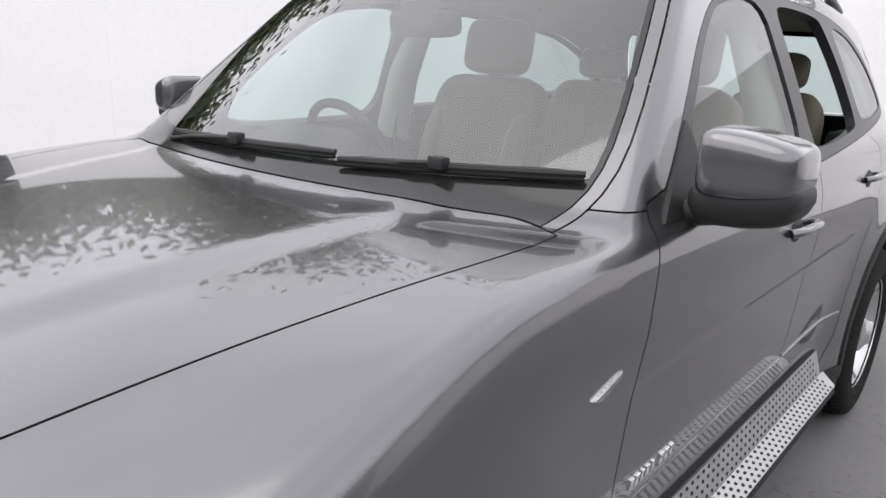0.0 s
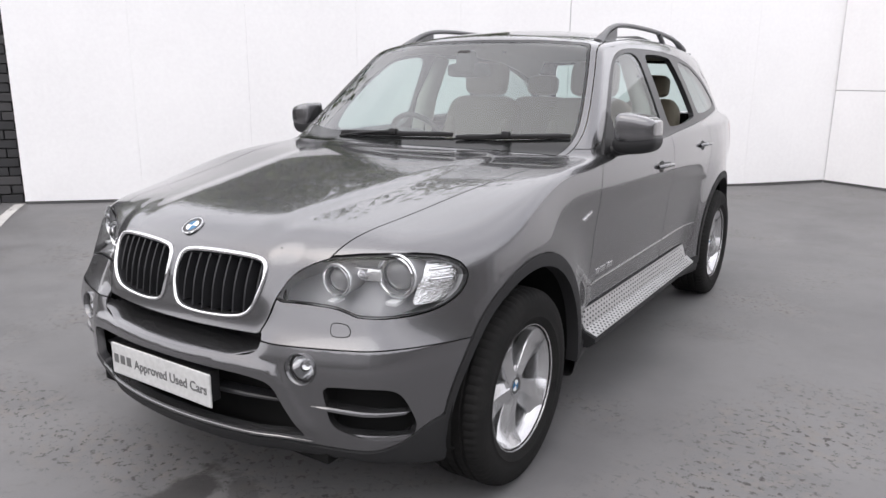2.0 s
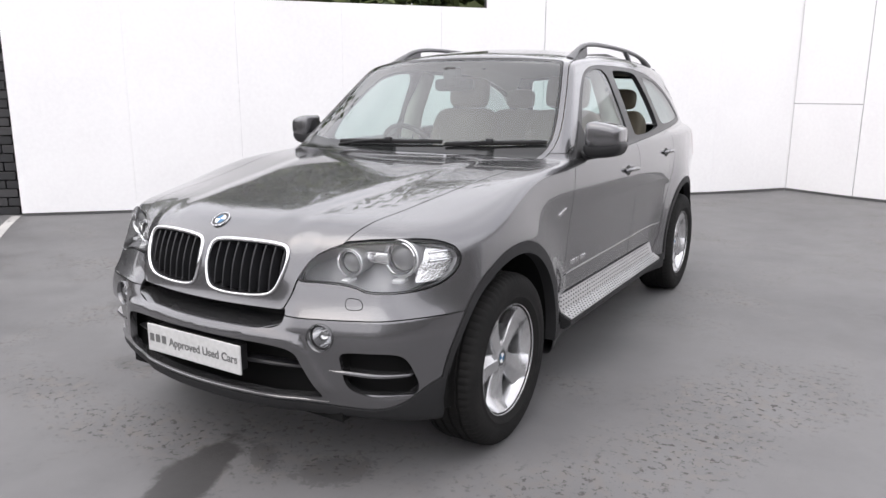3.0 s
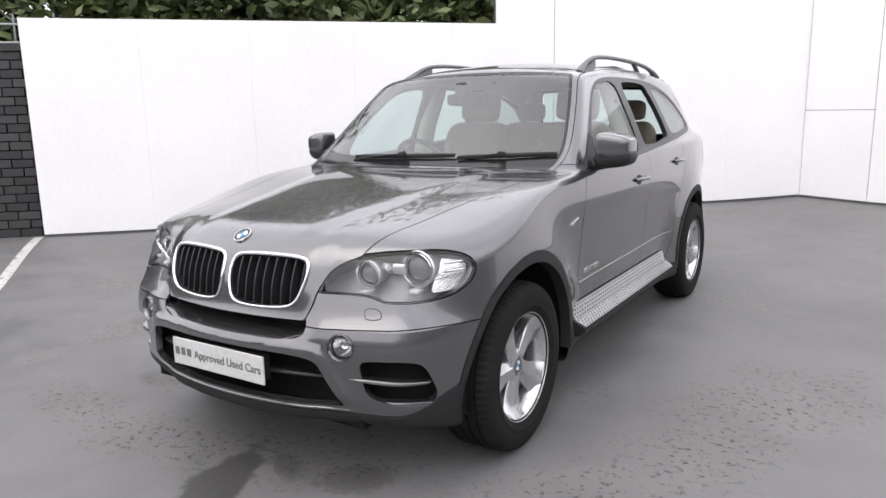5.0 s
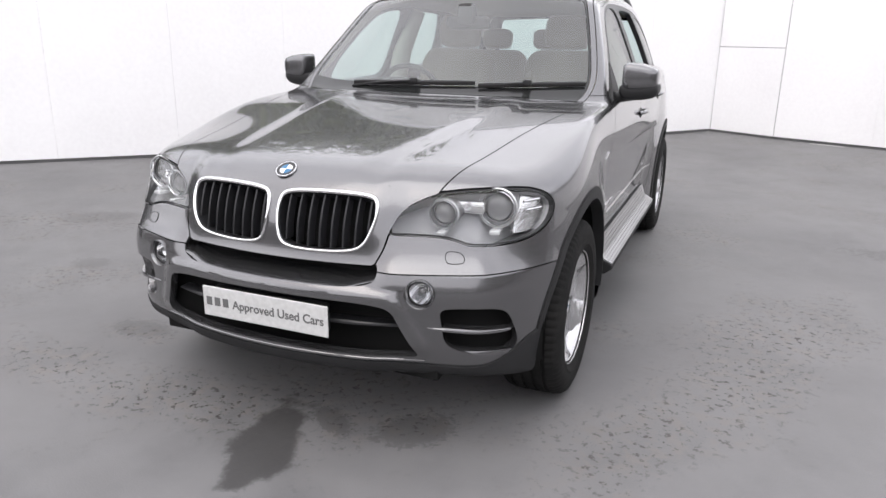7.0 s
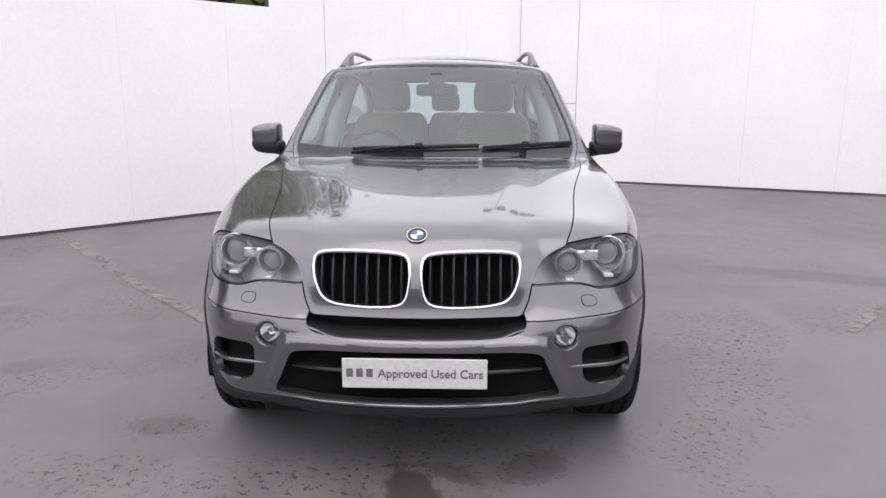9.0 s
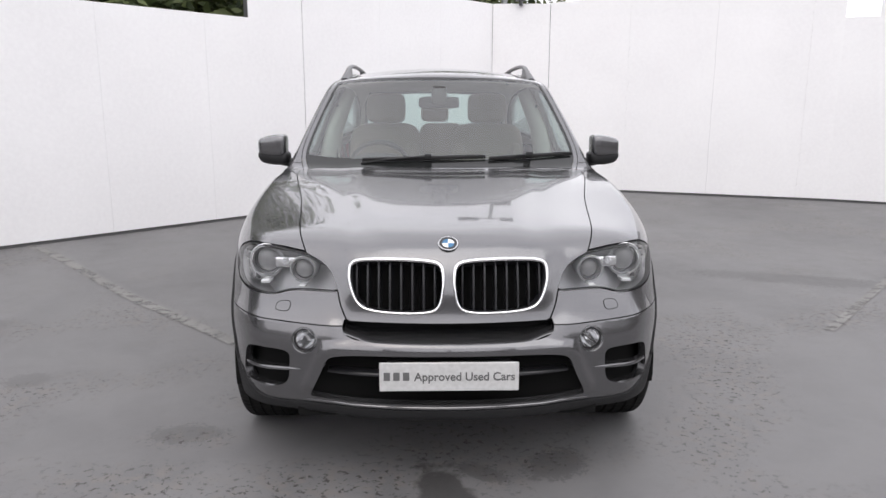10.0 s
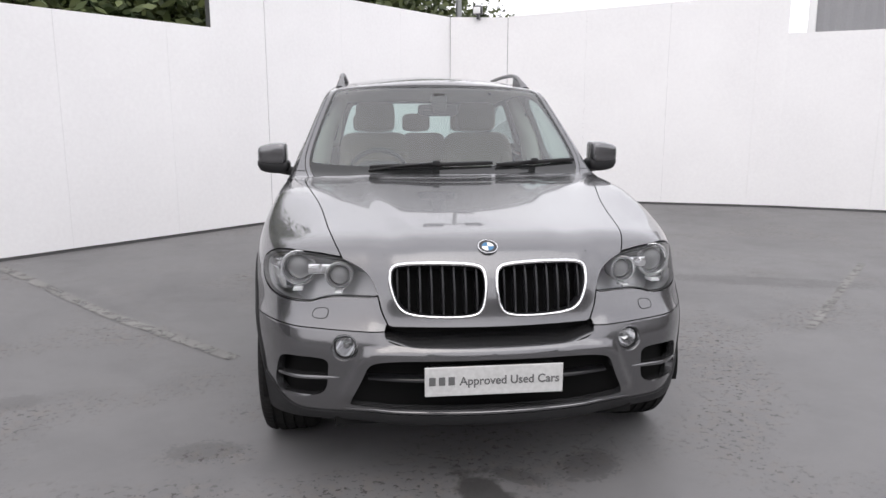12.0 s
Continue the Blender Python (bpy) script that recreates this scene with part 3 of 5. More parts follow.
def rounded(pts, times=2):
    pts = np.array(pts, float)
    for _ in range(times):
        nxt = np.roll(pts, -1, 0)
        pts = np.stack([pts * 0.75 + nxt * 0.25, pts * 0.25 + nxt * 0.75], 1).reshape(-1, 2)
    return pts


def polygon(u, v, pts):
    """Signed distance to a closed outline in a plane, below 0 inside."""
    d = np.full(len(u), 1e9)
    odd = np.zeros(len(u), bool)
    for (ax, ay), (bx, by) in zip(pts, np.roll(pts, -1, 0)):
        ex, ey = bx - ax, by - ay
        wx, wy = u - ax, v - ay
        k = np.clip((wx * ex + wy * ey) / (ex * ex + ey * ey + 1e-12), 0, 1)
        d = np.minimum(d, np.hypot(wx - ex * k, wy - ey * k))
        cross = (ay > v) != (by > v)
        with np.errstate(divide="ignore", invalid="ignore"):
            odd ^= cross & (u < ax + (v - ay) * ex / (ey if abs(ey) > 1e-12 else 1e-12))
    return np.where(odd, -d, d)


nose_y = spline([0.20, 0.30, 0.42, 0.54, 0.62, 0.70, 0.80, 0.90, 0.97, 1.05], [-0.74, -0.805, -0.838, -0.845, -0.84, -0.805, -0.785, -0.75, -0.705, -0.60])
hood_z = spline([-0.8, -0.68, -0.5, -0.2, 0.1, 0.4, 0.7, 1.0], [0.94, 0.985, 1.025, 1.068, 1.107, 1.140, 1.160, 1.17])
hood_fall = spline([0, 0.2, 0.4, 0.6, 0.75, 0.9, 1.0], [0, 0.002, 0.008, 0.024, 0.048, 0.098, 0.165])
flank_x = spline([0.2, 0.32, 0.45, 0.6, 0.75, 0.88, 1.0, 1.1, 1.2, 1.3], [0.868, 0.884, 0.886, 0.889, 0.895, 0.904, 0.912, 0.904, 0.885, 0.84])
belt_z = spline([0.4, 1.0, 1.8, 2.6, 3.3, 4.0], [1.12, 1.135, 1.155, 1.185, 1.215, 1.24])
roof_z = spline([0.9, 1.15, 1.5, 2.0, 2.6, 3.2, 3.7], [1.655, 1.69, 1.733, 1.757, 1.745, 1.70, 1.63])
tail_y = spline([0.2, 0.4, 0.6, 0.8, 1.0, 1.15, 1.4, 1.62], [3.82, 3.93, 3.965, 3.95, 3.92, 3.87, 3.66, 3.46])


INTAKE = [(-0.4, 0.585), (0.26, 0.579), (0.42, 0.570), (0.468, 0.555), (0.492, 0.490), (0.545, 0.386), (0.53, 0.374), (0.3, 0.374), (-0.4, 0.380)]


def body_field(p):
    """Below 0 inside the car's body, 0 on its skin."""
    x, y, z = np.abs(p[:, 0]), p[:, 1], p[:, 2]
    # a moulded rim stands proud round the lower intake
    proud = np.zeros(len(x))
    near = (y < -0.55) & (z < 0.72) & (z > 0.25)
    if near.any():
        d = polygon(x[near], z[near], rounded(INTAKE, 1))
        proud[near] = 0.014 * smoothstep(0.062, 0.026, d) * smoothstep(0.37, 0.43, z[near])
    plan = 0.30 * x ** 2 + 4.2 * np.maximum(0, x - 0.712) ** 2
    # the bumper's shoulder: a crest at its joint, falling back above and tucking in below
    crest = 0.044 * smoothstep(0.36, 0.47, x) * np.where(z > 0.677, np.clip(1 - (z - 0.677) / 0.16, 0, 1) ** 1.25, np.exp(-np.maximum(0.677 - z, 0) / 0.22))
    front = (nose_y(z) - proud + 0.022 * smoothstep(0.36, 0.47, x) - crest + plan - y) / np.sqrt(1 + (0.6 * x + 8.4 * np.maximum(0, x - 0.712)) ** 2)
    width = flank_x(z) - 0.10 * np.maximum(0, y - 2.7) ** 2
    for wy, swell in ((0.0, 0.060), (2.933, 0.046)):
        r = np.hypot(y - wy, z - 0.37)
        width = width + swell * np.exp(-((r - 0.42) / 0.19) ** 2)
    width = width + 0.004 * np.exp(-((z - (0.985 + 0.02 * y)) / 0.06) ** 2) * smoothstep(0.3, 1.3, y) * smoothstep(3.6, 3.0, y)
    width = width - 0.016 * np.exp(-((z - 0.52) / 0.13) ** 2) * smoothstep(0.45, 0.8, y) * smoothstep(2.5, 2.2, y)
    side = x - width
    dome = 0.30 + 0.22 * np.clip((y + 0.65) / 1.2, 0, 1)
    top = z - (hood_z(y) - hood_fall(x) * (1 - 0.86 * smoothstep(-0.45, 0.35, y)) + 0.009 * smoothstep(dome + 0.05, dome - 0.06, x) - 0.004)
    tail = (y - tail_y(z) + 0.22 * x ** 2 + 2.2 * np.maximum(0, x - 0.62) ** 2) * 0.85
    low = smax(smax(side, front, 0.08), top, 0.11 - 0.035 * smoothstep(-0.3, 0.4, y))
    low = smax(low, z - (belt_z(y) + 0.085), 0.05)
    low = smax(smax(low, tail, 0.08), 0.25 + 0.05 * smoothstep(-0.35, -0.7, y) - z, 0.04)
    # greenhouse
    rise = np.maximum(z, 1.10) - 1.12
    gx = (x - (0.898 - rise * 0.365 - 0.10 * rise ** 2 - 0.028 * np.maximum(0, 1.6 - y) ** 2 - 0.05 * np.maximum(0, y - 2.0) ** 2)) * 0.93
    screen = (0.42 + (z - 1.10) * 1.24 + 0.28 * x ** 2 - y) * 0.62
    crown = z - (roof_z(y) - 0.062 * (x / 0.65) ** 2)
    up = smax(smax(gx, screen, 0.04), crown, 0.055)
    up = smax(smax(up, tail, 0.10), 0.9 - z, 0.02)
    return smin(low, up, 0.05)


def field_normal(p, e=0.002):
    g = np.empty_like(p)
    for a in range(3):
        d = np.zeros(3)
        d[a] = e
        g[:, a] = body_field(p + d) - body_field(p - d)
    return g / np.maximum(np.linalg.norm(g, axis=1), 1e-9)[:, None]


def skin_half(h=0.02):
    """Surface nets over the half with x > 0, drawn onto the field's zero."""
    xs, ys, zs = np.arange(-2 * h, 1.06, h), np.arange(-0.94, 4.08, h), np.arange(0.16, 1.80, h)
    gx, gy, gz = np.meshgrid(xs, ys, zs, indexing="ij")
    f = body_field(np.stack([gx.ravel(), gy.ravel(), gz.ravel()], -1)).reshape(gx.shape)
    inside = f < 0
    c = np.zeros(np.array(f.shape) - 1, int)
    for i in (0, 1):
        for j in (0, 1):
            for k in (0, 1):
                c += inside[i:f.shape[0] - 1 + i, j:f.shape[1] - 1 + j, k:f.shape[2] - 1 + k]
    mixed = (c > 0) & (c < 8)
    idx = -np.ones(mixed.shape, int)
    cells = np.argwhere(mixed)
    idx[mixed] = np.arange(len(cells))
    v = np.stack([xs[cells[:, 0]], ys[cells[:, 1]], zs[cells[:, 2]]], -1) + h / 2
    for _ in range(6):
        fv = body_field(v)
        n = field_normal(v)
        v = v - n * np.clip(fv, -h, h)[:, None] * 0.9
    quads = []
    for a in range(3):
        b, d = (a + 1) % 3, (a + 2) % 3
        lo = np.moveaxis(inside, a, 0)
        edge = lo[:-1] != lo[1:]
        e = np.argwhere(np.moveaxis(edge, 0, a))
        ok = (e[:, b] > 0) & (e[:, d] > 0) & (e[:, b] < mixed.shape[b]) & (e[:, d] < mixed.shape[d])
        e = e[ok]
        sign = inside[tuple(e.T)]
        ub, ud = np.eye(3, dtype=int)[b], np.eye(3, dtype=int)[d]
        quad = np.stack([idx[tuple((e - ub - ud).T)], idx[tuple((e - ud).T)], idx[tuple(e.T)], idx[tuple((e - ub).T)]], -1)
        quad[~sign] = quad[~sign][:, ::-1]
        quads.append(quad)
    quads = np.concatenate(quads)
    quads = quads[(quads >= 0).all(1)]
    d1 = np.linalg.norm(v[quads[:, 0]] - v[quads[:, 2]], axis=1)
    d2 = np.linalg.norm(v[quads[:, 1]] - v[quads[:, 3]], axis=1)
    t = np.where((d1 <= d2)[:, None, None], quads[:, [[0, 1, 2], [0, 2, 3]]], quads[:, [[0, 1, 3], [1, 2, 3]]]).reshape(-1, 3)
    return v, t



# ---- cutting the skin into panels ----
def tidy(v, t):
    used = np.unique(t)
    back = -np.ones(len(v), int)
    back[used] = np.arange(len(used))
    return v[used], back[t]


def cut(skin, f):
    """Splits a skin along f = 0: the piece where f < 0, and the rest."""
    v, t = skin
    if len(t) == 0:
        return skin, skin
    fv = f(v)
    fv = np.where(np.abs(fv) < 1e-7, 1e-7, fv)
    neg = fv < 0
    cnt = neg[t].sum(1)
    t_in, t_out = [t[cnt == 3]], [t[cnt == 0]]
    mix = t[(cnt == 1) | (cnt == 2)]
    if len(mix):
        odd = np.where(neg[mix].sum(1) == 1, np.argmax(neg[mix], 1), np.argmin(neg[mix], 1))
        r = np.arange(len(mix))
        a, b, c = mix[r, odd], mix[r, (odd + 1) % 3], mix[r, (odd + 2) % 3]
        e = np.sort(np.concatenate([np.stack([a, b], 1), np.stack([a, c], 1)]), 1)
        ue, inv = np.unique(e, axis=0, return_inverse=True)
        inv = inv.ravel()
        lo, hi = np.zeros(len(ue)), np.ones(len(ue))
        p, q, flo = v[ue[:, 0]], v[ue[:, 1]], neg[ue[:, 0]]
        for _ in range(9):
            mid = (lo + hi) / 2
            same = (f(p + (q - p) * mid[:, None]) < 0) == flo
            lo, hi = np.where(same, mid, lo), np.where(same, hi, mid)
        nv = p + (q - p) * ((lo + hi) / 2)[:, None]
        ab, ac = len(v) + inv[:len(mix)], len(v) + inv[len(mix):]
        v = np.concatenate([v, nv])
        tip = np.stack([a, ab, ac], 1)
        rest = np.concatenate([np.stack([ab, b, c], 1), np.stack([ab, c, ac], 1)])
        tip_in = neg[a]
        t_in += [tip[tip_in], rest[np.tile(~tip_in, 2)]]
        t_out += [tip[~tip_in], rest[np.tile(tip_in, 2)]]
    return tidy(v, np.concatenate(t_in)), tidy(v, np.concatenate(t_out))


def panel(skin, f, gap=0.0025):
    """Takes the piece f < 0 out of a skin, with an open joint round it."""
    inner, _ = cut(skin, lambda p: f(p) + gap)
    _, outer = cut(skin, lambda p: f(p) - gap)
    return inner, outer


def tight(pts, r):
    """An outline with short rounded corners."""
    pts = np.array(pts, float)
    out = []
    for a, b, c in zip(np.roll(pts, 1, 0), pts, np.roll(pts, -1, 0)):
        for q in (a, c):
            d = np.linalg.norm(q - b)
            out.append(b + (q - b) * min(r / d, 0.45))
    return np.array(out)


def in_side(pts, times=2):
    o = rounded(pts, times)
    return lambda p: np.maximum(polygon(p[:, 1], p[:, 2], o), 0.45 - p[:, 0])


def in_front(pts, times=2):
    o = rounded(pts, times)
    return lambda p: np.maximum(polygon(p[:, 0], p[:, 2], o), p[:, 1] + 0.30)


def in_corner(pts, times=2):
    """An outline round the front corner, in (x + y + 0.845, z)."""
    o = rounded(pts, times)
    return lambda p: np.maximum(polygon(p[:, 0] + p[:, 1] + 0.845, p[:, 2], o), p[:, 1] - 0.1)


def disc(axis_a, axis_b, ca, cb, r):
    return lambda p: np.hypot(p[:, axis_a] - ca, p[:, axis_b] - cb) - r


def rim_edges(t):
    e = np.concatenate([t[:, [0, 1]], t[:, [1, 2]], t[:, [2, 0]]])
    key = np.sort(e, 1)
    _, inv, num = np.unique(key, axis=0, return_inverse=True, return_counts=True)
    return e[num[inv.ravel()] == 1]


def skin_mesh(name, skin, mat, depth=0.014, lift=0.0, sides=(1,), flip=False):
    """A panel's mesh: the skin with the field's own normals, its edges turned inwards by depth."""
    v, t = skin
    n = field_normal(v)
    v = v + n * lift
    if flip:
        t, n = t[:, ::-1], -n
    verts, tris, norms = [v], [t], [n]
    if depth:
        e = rim_edges(t)
        e = e[~((np.abs(v[e[:, 0], 0]) < 0.002) & (np.abs(v[e[:, 1], 0]) < 0.002))]
        a, b = v[e[:, 0]], v[e[:, 1]]
        na, nb = n[e[:, 0]], n[e[:, 1]]
        side = np.cross(b - a, na)
        side /= np.maximum(np.linalg.norm(side, axis=1), 1e-9)[:, None]
        k, base = len(e), len(v)
        verts.append(np.concatenate([a, b, b - nb * depth, a - na * depth]))
        norms.append(np.tile(side, (4, 1)))
        i = np.arange(k) + base
        strip = np.concatenate([np.stack([i + k, i, i + 3 * k], 1), np.stack([i + k, i + 3 * k, i + 2 * k], 1)])
        if depth < 0:
            norms[-1] = -norms[-1]
        tris.append(strip)
    v, t, n = np.concatenate(verts), np.concatenate(tris), np.concatenate(norms)
    vs, ts, ns = [], [], []
    for s in sides:
        m = np.array([s, 1, 1])
        ts.append((t if s > 0 else t[:, ::-1]) + sum(map(len, vs)))
        vs.append(v * m)
        ns.append(n * m)
    v, t, n = np.concatenate(vs), np.concatenate(ts), np.concatenate(ns)
    me = bpy.data.meshes.new(name)
    me.vertices.add(len(v))
    me.vertices.foreach_set("co", v.ravel())
    me.loops.add(len(t) * 3)
    me.loops.foreach_set("vertex_index", t.ravel())
    me.polygons.add(len(t))
    me.polygons.foreach_set("loop_start", np.arange(0, len(t) * 3, 3))
    me.update(calc_edges=True)
    me.validate()
    me.polygons.foreach_set("use_smooth", np.ones(len(me.polygons), bool))
    if len(me.vertices) == len(n):
        me.normals_split_custom_set_from_vertices(n.tolist())
    me.materials.append(mat)
    return me


def under(ob, parent, label=""):
    ob.parent = parent
    return tagged(ob, label)


def skin_part(name, skin, mat, parent, label="", paired=False, **kw):
    """Links a panel under the car: one mesh over both halves, or one for each side."""
    if not paired:
        return [under(new(name, skin_mesh(name, skin, mat, sides=(1, -1), **kw)), parent, label)]
    return [under(new(name, skin_mesh(name, skin, mat, sides=(s,), **kw)), parent, label) for s in (1, -1)]

# ---- the car ----
car = tagged(new("car"), "grey metallic estate car, rear side window open, on concrete yard", "car")
SKIN = skin_half()
_, rest = cut(SKIN, lambda p: p[:, 0])
rest[0][:, 0] = np.maximum(rest[0][:, 0], 0)
belly, rest = cut(rest, lambda p: p[:, 2] - 0.268 - 0.05 * smoothstep(0.15, 0.40, p[:, 1]))

WHEEL_Y = (0.0, 2.933)
arch_outer = lambda p: np.minimum(np.hypot(p[:, 1] - 0.022, p[:, 2] - 0.37) - 0.497, np.hypot(p[:, 1] - 2.95, p[:, 2] - 0.37) - 0.497)
arch_inner = lambda p: np.minimum(np.hypot(p[:, 1], p[:, 2] - 0.37) - 0.452, np.hypot(p[:, 1] - 2.933, p[:, 2] - 0.37) - 0.452)
outboard = lambda p: 0.62 - p[:, 0]
_, rest = cut(rest, lambda p: np.maximum(arch_inner(p), outboard(p)))
_, belly = cut(belly, lambda p: np.maximum(arch_inner(p), outboard(p)))

# the dark lower cladding: wheel arches, sills and the valance under the bumper
valance = spline([-0.2, 0.3, 0.60, 0.72, 0.98, 1.10, 1.18, 1.5], [0.352, 0.352, 0.350, 0.347, 0.350, 0.385, 0.42, 0.42])
def low_edge(p):
    s = p[:, 0] + p[:, 1] + 0.845
    front = np.maximum(p[:, 2] - valance(s), p[:, 1] - 0.0)
    sill = np.maximum(p[:, 2] - 0.37, -p[:, 1])
    return np.minimum(front, sill)
cladding, rest = panel(rest, lambda p: np.minimum(low_edge(p), np.maximum(arch_outer(p), outboard(p))), 0.0015)

# hood
hood_x = spline([-0.75, -0.64, -0.47, -0.25, 0.0, 0.28, 0.50, 0.60, 0.65], [0.456, 0.545, 0.605, 0.638, 0.677, 0.740, 0.776, 0.778, 0.770])
hood_side = spline([0.60, 0.692, 0.751, 0.793, 0.842, 0.888, 0.914, 0.95], [0.36, 0.388, 0.414, 0.424, 0.442, 0.476, 0.520, 0.62])
hood_rear = lambda x: 0.498 + 0.24 * x ** 2 - 3.2 * np.maximum(0, np.abs(x) - 0.66) ** 2
def hood_f(p):
    x, y, z = p.T
    nose = np.where(y < -0.5, (x - hood_side(z)) * 0.8, -1)
    side = np.where(y > -0.68, x - hood_x(y), -1)
    return np.maximum(np.maximum(np.maximum(nose, side), (y - hood_rear(x))), np.maximum(0.692 - z, z - 1.3))
hood_skin, rest = panel(rest, hood_f, 0.0025)

# front end openings
HEADLAMP = [(0.535, 0.795), (0.575, 0.845), (0.66, 0.90), (0.76, 0.932), (0.98, 0.949), (1.20, 0.948), (1.33, 0.925), (1.395, 0.885), (1.37, 0.832), (1.29, 0.795), (1.17, 0.775), (1.03, 0.769), (0.905, 0.770), (0.880, 0.771), (0.850, 0.780), (0.79, 0.793), (0.67, 0.797)]
lamp_skin, rest = panel(rest, in_corner(HEADLAMP, 1), 0.003)
lamp_seal, lamp_skin = cut(lamp_skin, lambda p: -(in_corner(HEADLAMP, 1)(p) + 0.0065))
GAP = [(-0.3, 0.70), (0.378, 0.70), (0.398, 0.704), (0.408, 0.672), (0.396, 0.641), (0.345, 0.626), (0.2, 0.620), (-0.3, 0.621)]
_, rest = cut(rest, in_front(GAP, 1))
_, rest = cut(rest, in_front(INTAKE, 2))
SIDE_INTAKE = [(0.725, 0.562), (0.80, 0.569), (0.97, 0.566), (1.06, 0.545), (1.11, 0.474), (1.138, 0.423), (1.105, 0.380), (1.02, 0.376), (0.90, 0.393), (0.80, 0.412), (0.758, 0.44), (0.742, 0.50)]
_, rest = cut(rest, in_corner(SIDE_INTAKE, 2))
front_disc = lambda x, z, r: (lambda p: np.maximum(np.hypot(p[:, 0] - x, p[:, 2] - z) - r, p[:, 1] + 0.4))
_, rest = cut(rest, front_disc(0.555, 0.615, 0.050))
KIDNEY = [(0.014, 0.872), (0.020, 0.906), (0.052, 0.925), (0.19, 0.931), (0.335, 0.927), (0.380, 0.912), (0.388, 0.863), (0.376, 0.806), (0.352, 0.755), (0.308, 0.730), (0.19, 0.722), (0.080, 0.725), (0.032, 0.744), (0.015, 0.812)]
kidney_f = in_front(KIDNEY, 2)
_, hood_skin = cut(hood_skin, kidney_f)

crease = spline([0.3, 0.5, 0.75, 1.09, 1.42, 1.8], [0.678, 0.677, 0.679, 0.681, 0.676, 0.67])
bumper_skin, rest = panel(rest, lambda p: np.maximum(p[:, 2] - crease(p[:, 0] + p[:, 1] + 0.845), p[:, 1] - 0.3), 0.002)

# glass and its trim
SCREEN = [(-0.9, 1.02), (0.66, 1.06), (0.752, 1.165), (0.770, 1.22), (0.757, 1.30), (0.699, 1.47), (0.646, 1.605), (0.625, 1.640), (0.56, 1.651), (0.3, 1.664), (-0.3, 1.666), (-0.9, 1.66)]
screen_f = lambda d: (lambda p: np.maximum(polygon(p[:, 0], p[:, 2], rounded(SCREEN, 1)) + d, np.maximum(p[:, 1] - 1.5, hood_rear(p[:, 0]) - 0.01 - p[:, 1])))
screen_all, rest = panel(rest, screen_f(0.0), 0.0015)
screen_skin, frit_skin = cut(screen_all, lambda p: np.maximum(screen_f(0.012)(p), 1.203 + 0.008 * (p[:, 0] / 0.6) ** 4 - p[:, 2]))
pillar_skin, rest = panel(rest, lambda p: np.maximum(screen_f(-0.026)(p), 0.5 - p[:, 0]), 0.002)

DLO = [(0.80, 1.150), (1.00, 1.335), (1.24, 1.545), (1.42, 1.622), (1.75, 1.640), (2.4, 1.630), (2.85, 1.575), (3.18, 1.475), (3.40, 1.345), (3.43, 1.275), (3.30, 1.258), (2.6, 1.222), (1.8, 1.178), (1.2, 1.146)]
dlo_skin, rest = panel(rest, in_side(DLO, 2), 0.001)
F_WIN = [(0.985, 1.168), (1.01, 1.285), (1.10, 1.385), (1.28, 1.545), (1.42, 1.598), (1.70, 1.616), (1.715, 1.45), (1.728, 1.19), (1.5, 1.178)]
R_WIN = [(1.835, 1.210), (1.825, 1.45), (1.81, 1.615), (2.30, 1.606), (2.40, 1.45), (2.46, 1.246)]
Q_WIN = [(2.57, 1.255), (2.50, 1.46), (2.44, 1.595), (2.80, 1.555), (3.10, 1.465), (3.32, 1.345), (3.34, 1.292)]
f_glass, dlo_skin = panel(dlo_skin, in_side(F_WIN, 2), 0.0008)
r_glass, dlo_skin = panel(dlo_skin, in_side(tight(R_WIN, 0.035), 2), 0.0008)
q_glass, dlo_skin = panel(dlo_skin, in_side(tight(Q_WIN, 0.045), 2), 0.0008)

# doors, tailgate and what stays
DOOR_F = [(0.775, 1.19), (0.745, 1.12), (0.715, 1.02), (0.700, 0.90), (0.690, 0.70), (0.690, 0.435), (1.0, 0.425), (1.79, 0.425), (1.79, 0.8), (1.79, 1.19), (1.3, 1.30)]
DOOR_R = [(1.79, 1.19), (1.79, 0.8), (1.79, 0.425), (2.30, 0.425), (2.375, 0.50), (2.42, 0.66), (2.50, 0.80), (2.60, 0.93), (2.64, 1.05), (2.64, 1.26), (2.2, 1.3)]
side_poly = lambda pts: (lambda p: np.maximum(polygon(p[:, 1], p[:, 2], np.array(pts)), 0.45 - p[:, 0]))
door_f_skin, rest = panel(rest, side_poly(DOOR_F), 0.0022)
door_r_skin, rest = panel(rest, side_poly(DOOR_R), 0.0022)
fender_skin, rest = panel(rest, lambda p: np.maximum(p[:, 1] - 0.80, p[:, 2] - 1.178), 0.0015)
rear_glass, rest = panel(rest, lambda p: np.maximum(polygon(p[:, 0], p[:, 2], rounded([(-0.9, 1.22), (0.62, 1.22), (0.66, 1.27), (0.57, 1.56), (0.52, 1.605), (-0.9, 1.62)], 1)), 3.2 - p[:, 1]), 0.003)
tail_lamp, rest = panel(rest, lambda p: np.maximum(polygon(p[:, 0] - 0.6 * (p[:, 1] - 3.9), p[:, 2], rounded([(0.62, 0.95), (0.66, 1.16), (0.95, 1.20), (1.12, 1.16), (1.10, 1.03), (0.9, 0.93)], 1)), 3.3 - p[:, 1]), 0.003)
